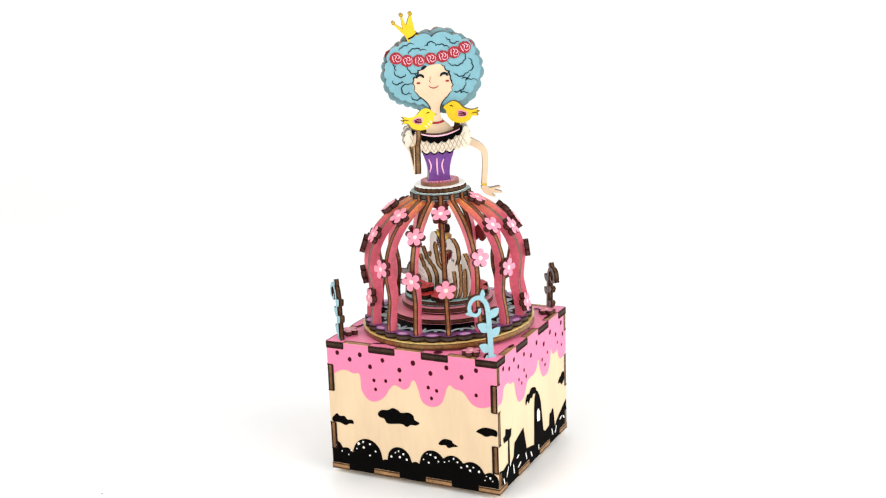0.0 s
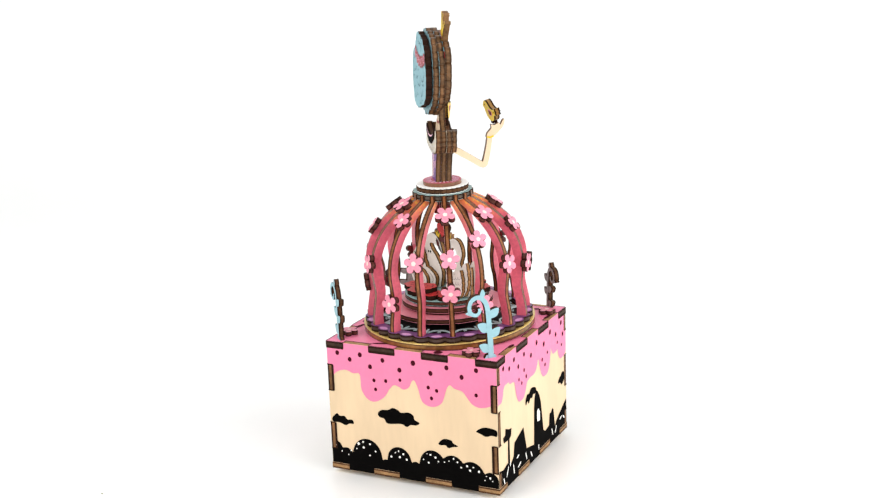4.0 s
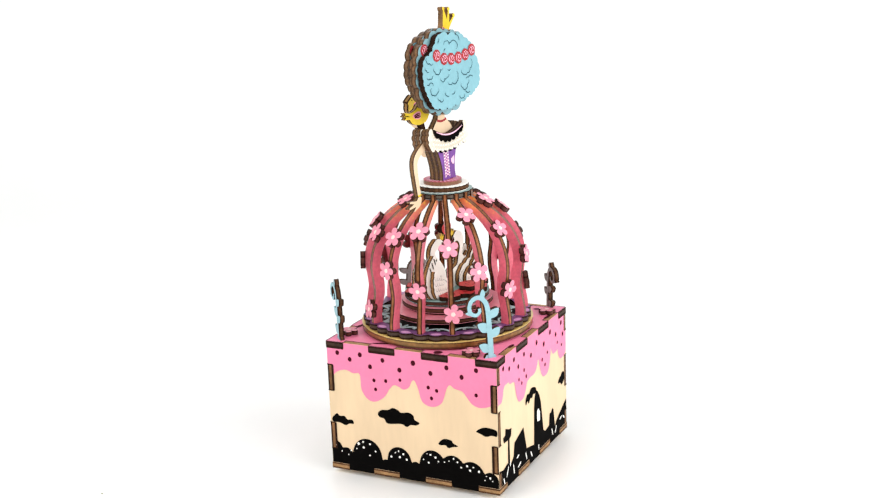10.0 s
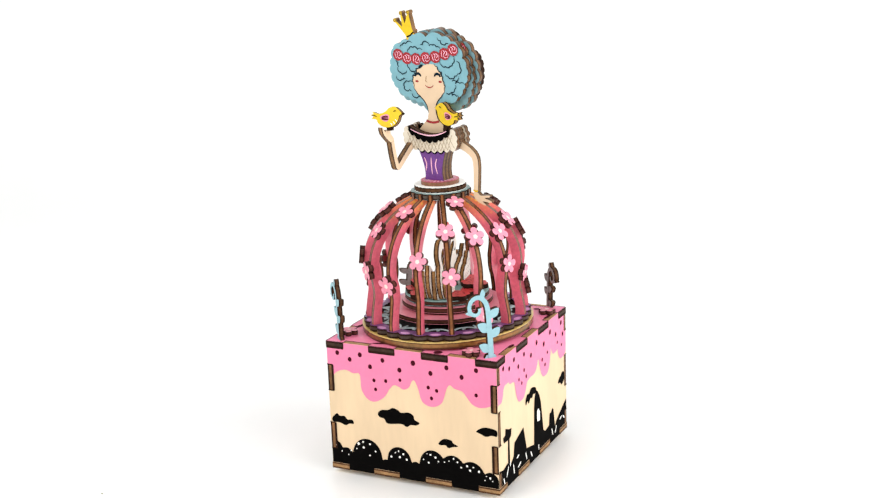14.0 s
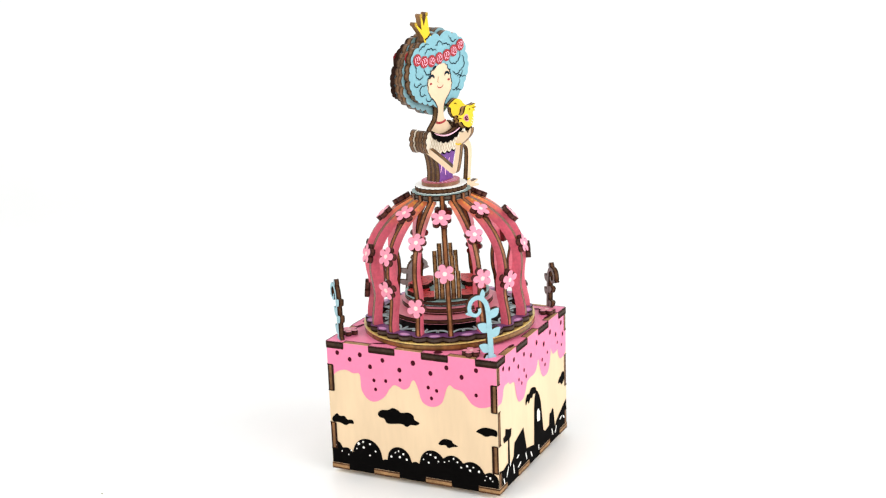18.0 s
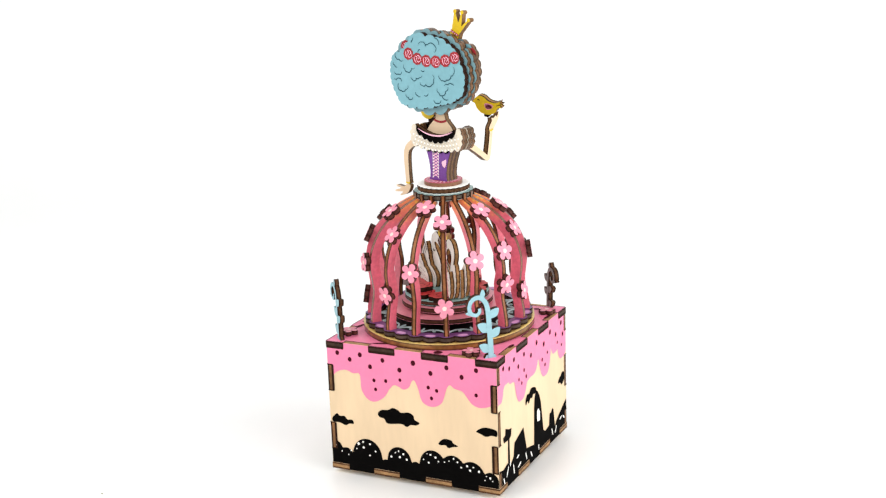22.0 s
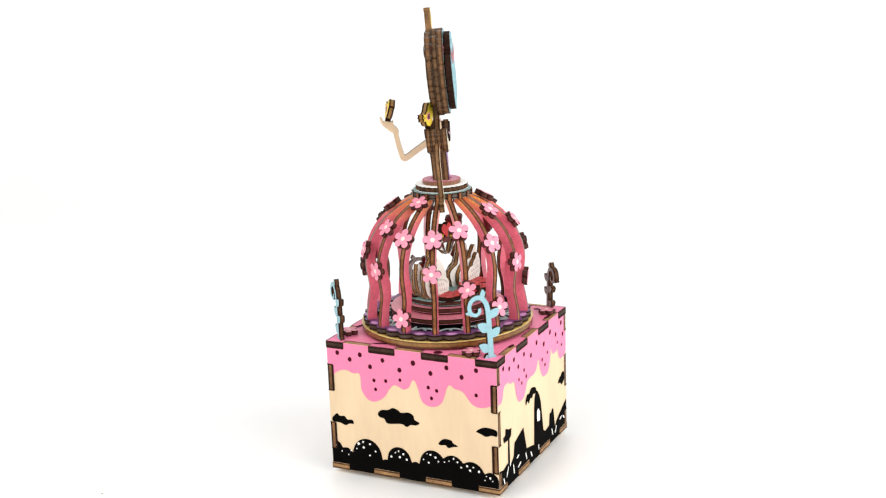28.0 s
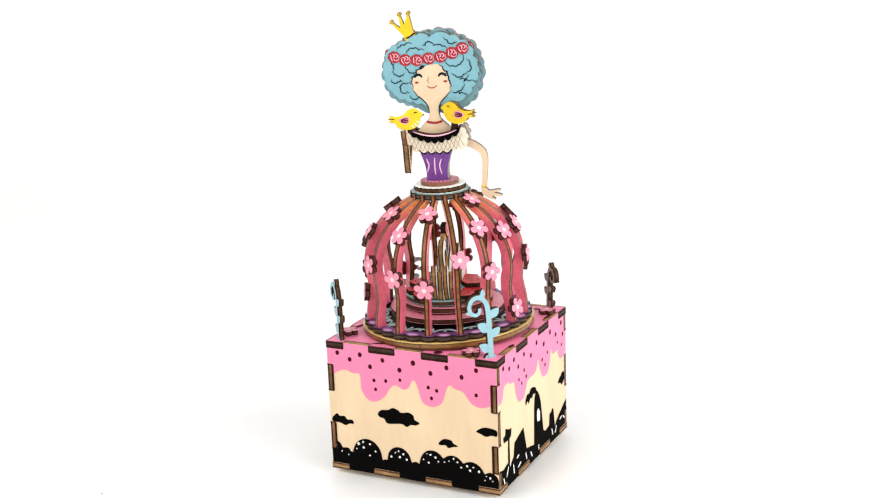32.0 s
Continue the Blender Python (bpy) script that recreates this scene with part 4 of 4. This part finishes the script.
    for s in (-1, 1):
        add_stroke(bm, [(-1.7 + s * 2.1, 87.4), (-1.7 + s * 1.9, 95.0), (-1.7 + s * 2.2, 103.0)], 0.34, 4.53, back, 12, False)
        for y in range(9):
            add_stroke(bm, [(-1.7 - 1.5 * s, 88.4 + 1.7 * y), (-1.7, 89.2 + 1.7 * y), (-1.7 + 1.5 * s, 90.0 + 1.7 * y)], 0.46, 4.56 + 0.02 * (s > 0), back, 12, False)
            add_print(bm, circle(0.42, 7, -1.7 + s * 1.9, 88.2 + 1.7 * y), 4.62, back, 6)
    add_print(bm, curve([(6.0, 98.6), (4.4, 98.0), (2.7, 97.0), (3.2, 95.0), (4.6, 93.9), (5.6, 95.2)], 4), 4.55, back, 12)
    # lace collar with a black ruffle, on both sides
    hw = 17.6
    low = [(u, 104.5 + 2.0 * (u / hw) ** 2 - 1.7 * abs(math.sin(math.pi * (u + hw) / 4.4))) for u in (-hw + 2 * hw * i / 64 for i in range(65))]
    end = [(hw + 0.5, 107.6), (hw + 1.3, 108.8), (hw + 0.6, 110.4), (hw + 1.5, 111.8), (hw + 1.2, 113.2), (hw + 0.2, 114.0), (hw + 0.4, 115.4), (hw - 0.6, 116.8), (hw - 2.4, 117.2), (hw - 3.2, 116.2)]
    up = [(u, 109.6 + 6.8 * (u / hw) ** 2 + 0.7 * abs(math.sin(math.pi * (u + hw) / 4.4))) for u in ((hw - 3.6) * (1 - i / 24) for i in range(49))]
    outline = low + end + up + [(-x, y) for x, y in end[::-1]]
    for k, (z0, z1) in enumerate(((-6.2, -3.2), (-3.1, -0.1), (0.0, 2.8), (2.9, 5.6))):
        s = (1.02, 0.96, 1.0, 1.0)[k]
        add_slab(bm, [(x * s, 110 + (y - 110) * s) for x, y in outline], z0, z1, b, lace)
    # a black ruffle shows below the lace
    under = [(u, y - 0.9) for u, y in low if abs(u) < 9.6]
    for f, z0, z1 in ((b, 4.86, 5.4), (back, 4.5, 5.6)):
        add_slab(bm, under + [(9.0, 107.6), (-9.0, 107.6)], z0, z1, f, (8, 8, 8, 8))
    # lace: a net of threads and small knots
    for f, z, tone in ((b, 5.72, 10), (back, 6.32, 20)):
        for k in range(-8, 9):
            for s in (-1, 1):
                u = k * 2.35
                pts = [(u + s * q, 103.6 + 3.2 * ((u + s * q) / hw) ** 2 + 2.15 * q) for q in (0.0, 1.2, 2.4, 3.6)]
                if all(abs(p[0]) < 17.4 for p in pts):
                    add_stroke(bm, pts, 0.38, z + 0.01 * (s > 0), f, tone, False)
            for q in (0, 1, 2):
                u = 2.35 * (k + 0.5 * (q % 2))
                if abs(u) < 16.8 and f is back:
                    add_print(bm, circle(0.58, 8, u, 103.7 + 3.2 * (u / hw) ** 2 + 2.5 * q), z + 0.1, f, 6)
    low = [(u, 109.9 + 5.4 * (u / 14.2) ** 2 - 1.5 * abs(math.sin(math.pi * (u + 14.2) / 4.06))) for u in (-14.2 + 28.4 * i / 70 for i in range(71))]
    up = [(u, 113.4 + 4.2 * (u / 14.2) ** 2) for u in (14.0 - 28.0 * i / 24 for i in range(25))]
    add_slab(bm, low + up, 2.4, 6.4, b, black)
    add_slab(bm, [(x, y - 1.0) for x, y in low + up], -7.0, -3.0, b, black)
    for f, z, drop in ((b, 6.52, 0.0), (back, 7.12, 1.0)):
        add_stroke(bm, [(u, 112.9 - drop + 4.0 * (u / 14.2) ** 2) for u in (-12.6 + 25.2 * i / 20 for i in range(21))], 0.85, z, f, 12)
    for f, z in ((b, 1.52), (back, 2.42)):
        add_stroke(bm, [(u, 119.2 + 0.05 * u * u) for u in (-4.4 + 8.8 * i / 10 for i in range(11))], 1.3, z, f, 16, False)
    # the arm that rests on the skirt
    arm = curve([(13.0, 108.8), (18.6, 107.0), (23.7, 104.0), (26.4, 100.8), (27.0, 96.4), (26.6, 90.0), (25.7, 81.2)], 5, False)
    add_slab(bm, band(arm, 4.5, 2.8), -1.5, 1.5, b, skin)
    hand = curve([(24.8, 81.2), (27.5, 81.2), (29.4, 79.6), (34.8, 80.2), (35.4, 79.2), (31.8, 78.4), (36.2, 77.0), (35.8, 76.0), (30.4, 76.4), (32.6, 74.6), (31.6, 74.2), (27.0, 76.0), (24.9, 78.6)], 3)
    add_slab(bm, [(x - 0.6, y - 0.5) for x, y in hand], -1.44, 1.44, b, skin)
    for f, s, z in ((b, 1, 1.62), (back, -1, 1.62)):
        add_stroke(bm, [(s * 24.2, 82.0), (s * 25.6, 81.4), (s * 27.2, 81.8)], 1.0, z, f, 11, False)
    # the arm that is held forwards
    fwd = Matrix(((0, 0, -1, 0), (-1, 0, 0, 0), (0, 1, 0, 0), (0, 0, 0, 1)))
    fwd = Matrix.Translation((-15.0 * MM, 0, 0)) @ spin(4) @ fwd
    arm = curve([(-1.0, 108.8), (5.0, 106.2), (13.6, 101.4), (19.6, 97.8), (21.6, 97.6), (22.6, 100.2), (23.8, 106.4), (24.6, 112.8)], 5, False)
    add_slab(bm, band(arm, 3.6, 2.7), -1.7, 1.7, fwd, skin)
    hand = curve([(23.0, 110.4), (26.6, 111.0), (30.0, 113.4), (33.6, 117.0), (34.4, 120.6), (33.2, 120.0), (31.8, 117.8), (30.6, 118.8), (27.8, 117.6), (25.6, 117.8), (25.8, 115.8), (23.2, 113.0)], 4)
    add_slab(bm, [(23.0 + 0.86 * (x - 23.0), y + 1.8) for x, y in hand], -1.44, 1.44, fwd, skin)
    add_stroke(bm, [(22.8, 113.0), (24.7, 112.6), (26.6, 113.4)], 0.9, 1.84, fwd, 11, False)
    doll = part("doll", bm, DOLL_MATS, None)
    return tagged(doll, "layered plywood doll bust, blue hair, yellow crown, purple bodice", "doll")


DOLL = build_doll()


# ---- two small birds that sit on the doll ----
def build_bird(label, m, leg):
    bird = thing("bird", label, "bird", "yellow birds on the doll")
    f = m @ FRONT
    bm = bmesh.new()
    body = curve([(9.9, 1.0), (8.2, 3.4), (5.4, 5.6), (2.0, 5.2), (-1.0, 3.2), (-5.4, 2.8), (-9.0, 4.4), (-8.6, 3.0), (-10.2, 2.6), (-8.8, 1.4), (-10.0, 0.4), (-7.0, -0.4), (-5.6, -3.2), (-1.6, -5.6),
                  (3.6, -5.6), (7.0, -3.0), (8.2, -0.2)], 5)
    add_slab(bm, body, -1.7, 1.7, f)
    part("body", bm, (YELLOW, EDGE_D, BIRD_E), bird)
    bm = bmesh.new()
    add_slab(bm, [(8.2, 2.9), (10.6, 0.9), (8.4, 0.2)], -1.55, 1.55, f, (0, 0, 0, 0))
    part("beak", bm, EDGE_D, bird, "dark pointed beak")
    if leg < 8:
        bm = bmesh.new()
        for x, y in ((2.6, -4.4), (4.3, -3.6), (5.8, -2.5)):
            add_stroke(bm, [(x - 0.2, y + 0.7), (x + 0.3, y), (x + 0.7, y - 0.8)], 0.55, 1.86, f)
        part("breast_marks", bm, WHITE, bird, "short white printed marks", kind="stuff")
    bm = bmesh.new()
    for z, fl in ((1.85, False), (-1.85, True)):
        add_print(bm, curve([(1.8, 0.6), (-0.4, 1.8), (-4.2, 0.8), (-2.6, -1.6), (0.4, -2.4)], 4), z, f, 0, fl)
    wing = part("wing", bm, FLOWER, bird, "printed pink wing with dark feathers")
    bm = bmesh.new()
    for z in (1.97, -1.97):
        for q in (-1.0, 0.1, 1.2):
            add_stroke(bm, [(-3.2, q * 0.5 - 0.2), (-1.0, q * 0.9 - 0.4), (1.0, q * 0.8 - 0.6)], 0.75, z, f)
    part("feathers", bm, MAROON, wing)
    bm = bmesh.new()
    for z in (1.85, -1.85):
        add_stroke(bm, [(4.8, 2.6), (5.7, 3.1), (6.6, 2.7)], 0.6, z, f)
        add_stroke(bm, [(-6.4, 1.2), (-8.0, 2.0), (-9.6, 2.4)], 0.5, z, f)
    part("eye", bm, BLACK, bird)
    bm = bmesh.new()
    add_slab(bm, [(-0.6, -leg), (2.2, -leg), (2.4, -4.8), (-0.8, -4.8)], -1.5, 1.5, f, (0, 0, 0, 0))
    part("foot", bm, EDGE_D, bird)
    return bird


BIRD_HAND = build_bird("yellow plywood bird perched on the doll's hand", Matrix.Translation((-11.6 * MM, -26.3 * MM, 126.9 * MM)) @ spin(9) @ Matrix.Rotation(radians(-17), 4, "X") @ Matrix.Rotation(radians(-8), 4, "Y") @ Matrix.Diagonal((0.95, 1, 0.95, 1)), 7.6)
BIRD_SHOULDER = build_bird("yellow plywood bird on the doll's shoulder", Matrix.Translation((13.8 * MM, -4.5 * MM, 125.0 * MM)) @ spin(166) @ Matrix.Rotation(radians(-13), 4, "Y"), 10.4)


# ---- the swan carousel inside the cage, which turns the other way ----
def build_carousel():
    car = thing("swan_carousel", "three-tier pink carousel with two kissing swans, roses and a heart", "carousel")
    bm = bmesh.new()
    add_slab(bm, circle(12, 32), 4.7, 10.3)
    part("spindle", bm, (DARK, EDGE_D, EDGE_D), car)
    for name, r, z0, z1, mats, lab in (("tier", 33.0, 10.3, 13.2, (ROSEPINK, EDGE_D, TIER_E), "rose bottom tier"), ("tier", 26.4, 14.6, 17.6, (ROSEPINK, EDGE_D, TIER_E), "rose middle tier"),
                                       ("tier_layer", 24.6, 13.2, 14.6, (EDGE_D, EDGE_D, EDGE_D), ""), ("tier_layer", 23.4, 17.6, 18.4, (EDGE_M, EDGE_D, EDGE_D), ""),
                                       ("tier", 24.5, 18.4, 21.0, (TIERTEAL, EDGE_D, TIER_E), "grey-teal top tier")):
        bm = bmesh.new()
        add_slab(bm, circle(r, 72), z0, z1, None, (0, 0, 1, 2, 0.2) if lab else (0, 0, 1, 2))
        part(name, bm, mats, car, lab)
    back_edge = [(-22.0, 21.1), (-24.0, 28.0), (-24.0, 38.0), (-20.6, 37.0), (-17.4, 36.8), (-15.5, 39.5)]
    necks = ([(-6.9, 51.2), (-5.0, 48.7), (-3.6, 45.0), (-2.0, 42.0), (-4.4, 43.2), (-6.4, 46.0), (-9.6, 47.9), (-12.4, 46.2), (-13.2, 42.9), (-11.4, 38.0), (-9.8, 33.8), (-6.0, 32.4), (-2.6, 31.0), (-1.6, 28.4), (-2.6, 25.0), (-5.2, 21.1)]
             + back_edge + [(-17.4, 44.4), (-16.9, 49.0), (-14.1, 52.6), (-9.8, 53.4)],
             [(-6.8, 52.7), (-4.4, 50.7), (-2.7, 48.2), (-1.4, 44.6), (-0.8, 42.4), (-3.2, 44.0), (-5.4, 46.0), (-8.6, 47.0), (-11.6, 47.2), (-13.0, 45.8), (-11.1, 42.8), (-7.5, 39.7), (-3.5, 33.8), (-2.4, 29.4), (-3.6, 24.6), (-6.0, 21.1)]
             + back_edge + [(-17.6, 43.4), (-17.4, 47.4), (-15.8, 50.4), (-13.1, 52.2), (-10.5, 53.4)])
    raised = arcs([(-18.8, 46.2), (-17.0, 41.4), (-15.4, 36.4), (-13.6, 32.8), (-8.6, 31.2), (-4.8, 28.4), (-4.8, 25.0), (-7.0, 21.1), (-21.0, 21.1), (-25.0, 24.2), (-27.4, 28.6), (-27.5, 33.6), (-25.6, 38.8), (-23.8, 41.2), (-21.8, 43.6), (-20.4, 44.6)], 0.09)
    wing = arcs([(-24.6, 42.2), (-21.8, 39.6), (-19.2, 35.6), (-14.0, 33.6), (-8.8, 31.0), (-6.4, 27.0), (-8.0, 21.1), (-19.6, 21.1), (-23.4, 24.6), (-25.0, 28.2), (-25.8, 32.0), (-25.8, 35.6), (-25.4, 39.0)], 0.14)
    small = arcs([(-22.6, 38.2), (-19.8, 35.0), (-16.6, 31.6), (-11.8, 29.4), (-9.6, 26.4), (-11.4, 21.1), (-19.6, 21.1), (-23.2, 24.6), (-24.0, 28.4), (-24.2, 31.6), (-23.6, 35.0)], 0.14)
    for k in range(2):
        f, dx = spin(180 * k) @ FRONT, (-1.2, 0.0)[k]
        bm = bmesh.new()
        add_slab(bm, curve(necks[k], 4), -1.6, 1.6, f, (0, 0, 1, 2, 0.14))
        swan = part("swan", bm, (SWAN, SWAN_E, SWAN_C), car, "pale layered plywood swan with bent neck")
        bm = bmesh.new()
        for z in (1.75, -1.75):
            add_print(bm, [(x + dx, y) for x, y in curve([(-3.4, 47.4), (-2.2, 45.4), (-0.9, 42.5), (-2.9, 43.9), (-4.4, 45.4)], 3)], z, f, 1, z < 0)
            add_print(bm, [(x + dx, y) for x, y in curve([(-5.9, 50.7), (-4.2, 50.0), (-3.2, 47.9), (-4.2, 46.2), (-5.6, 47.6)], 3)], z * 1.04, f, 2, z < 0)
            add_print(bm, circle(0.5, 8, -5.6 + dx, 49.2), z * 1.08, f, 0, z < 0)
        part("beak", bm, (BLACK, BEAK, MASK), swan, "dark drooping beak with a maroon mask")
        bm = bmesh.new()
        add_slab(bm, [(x + dx * 0.8, y) for x, y in ((-6.4, 52.4), (-3.6, 51.6), (-2.4, 54.9), (-3.9, 53.6), (-4.6, 55.8), (-5.5, 54.0), (-7.0, 55.4))], -1.3, 1.3, f, (0, 0, 1, 1))
        part("crown", bm, (CROWN, EDGE_T), swan, "tiny yellow crown")
        if k:
            bm = bmesh.new()
            for z in (1.75, -1.75):
                for q in (-1, 1):
                    add_print(bm, [(-13.2, 41.6), (-13.2 + 1.5 * q, 42.6), (-13.2 + 1.5 * q, 40.6)], z, f, 0, (z < 0) != (q > 0))
            part("bow", bm, BLACK, swan, "small printed black bow")
        for z0, z1, shape, nm in ((1.7, 4.7, raised if k else wing, "wing"), (-4.7, -1.7, wing, "wing"), (4.8, 7.6, small, "feather"), (-7.6, -4.8, small, "feather")):
            bm = bmesh.new()
            add_slab(bm, shape, z0, z1, f, (0, 0, 1, 2, 0.14))
            part(nm, bm, (SWAN, SWAN_E, SWAN_C), swan)
        bm = bmesh.new()
        for z in (7.72, -7.72):
            for row, (x, y, n) in enumerate(((-23.4, 34.6, 3), (-23.4, 31.4, 4), (-22.6, 28.2, 5), (-21.0, 25.2, 4))):
                for q in range(n):
                    add_stroke(bm, arcs([(x + 2.3 * q, y - 0.4 * q), (x + 2.3 * q + 1.0, y - 1.7 - 0.4 * q), (x + 2.3 * q + 2.1, y + 0.1 - 0.4 * q)], 0.25, False), 0.24, z, f)
        for z in (4.82, -4.82):
            add_stroke(bm, curve([(-11.0, 30.4), (-8.0, 28.8), (-6.6, 26.4), (-8.0, 24.4)], 4, False), 0.5, z, f)
        part("plumage", bm, GREY, swan, "thin grey feather lines")
        if k:
            for x, y in ((-19.4, 44.8), (-21.6, 42.8), (-23.8, 40.4)):
                bm = bmesh.new()
                add_stroke(bm, [(x, y), (x + 0.8, y - 1.8), (x + 1.6, y - 4.0)], 1.1, 4.84, f)
                part("feather_tip", bm, SWAN_E, swan, "dark tip of a raised feather")
    bm = bmesh.new()
    add_slab(bm, [(-4.4, 49.4), (4.4, 49.4), (3.6, 51.0), (1.1, 52.9), (-1.1, 52.9), (-3.6, 51.0)], -1.2, 1.2, FRONT, (0, 0, 1, 1))
    part("bracket", bm, (POLE, EDGE_D), car, "small dark red bracket that carries the heart")
    bm = bmesh.new()
    heart = [(0.30 * 16 * math.sin(a) ** 3, 57.0 + 0.30 * (13 * math.cos(a) - 5 * math.cos(2 * a) - 2 * math.cos(3 * a) - math.cos(4 * a))) for a in (2 * math.pi * i / 40 for i in range(40))]
    add_slab(bm, heart, -1.6, 1.6, FRONT, (0, 0, 1, 1))
    part("heart", bm, (RED, EDGE_D), car, "red plywood heart above the swans")
    rose = None
    for s in (0, 180):
        for x, y, z, a in ((-15.4, -11.6, 21.0, 10), (-5.4, -16.4, 21.0, 30), (6.2, -16.4, 21.0, 0), (16.2, -10.8, 21.0, 50), (0.4, -15.2, 23.6, 5)):
            m = spin(s) @ Matrix.Translation((x * MM, y * MM, z * MM)) @ spin(a)
            if rose is None:
                bm = bmesh.new()
                add_slab(bm, scallop(6.6, 6.6, 6, 0.16, per=6), 0, 2.6, None, (0, 0, 1, 1))
                for q in range(4):
                    add_stroke(bm, [((1.2 + q) * math.cos(w + 2.1 * q), (1.2 + q) * math.sin(w + 2.1 * q)) for w in (0, 0.5, 1.0, 1.5)], 0.45, 2.72, None, 2)
                rose = part("rose", bm, (RED, EDGE_D, MAROON), car, "flat red plywood rose", m)
            else:
                again(rose, m, car)
    return car


CAROUSEL = build_carousel()


# ---- what moves ----
def turned(t):
    """Degrees by which the spring has turned the cage; it slowly runs down."""
    return 0.4 + 23.19 * t - 0.0353 * t * t


def lean(x, y):
    """A slight lean: degrees about x and about y."""
    return Matrix.Rotation(radians(x), 4, "X") @ Matrix.Rotation(radians(y), 4, "Y")


def motions():
    times = [0.5 * i for i in range(65)]
    axle = Matrix.Translation((-0.31 * MM, 0.02 * MM, H)) @ lean(0.90, -0.59)
    skirt = lambda t: axle @ spin(30.78 + turned(t)) @ Matrix.Translation((0.14 * MM, -0.66 * MM, 0)) @ lean(-0.34, -0.83)
    upright = Matrix.Translation((-0.46 * MM, 0.27 * MM, 86.65 * MM)) @ lean(3.37, 0.43) @ spin(0.59) @ Matrix.Translation((0, 0, -86.5 * MM))
    walk(CAGE, [(t, skirt(t)) for t in times])
    for ob in (DOLL, BIRD_HAND, BIRD_SHOULDER):
        walk(ob, [(t, skirt(t) @ upright) for t in times])
    walk(CAROUSEL, [(t, axle @ spin(-64.3 - 11 / 6 * (turned(t) - 14.3))) for t in times])


motions()
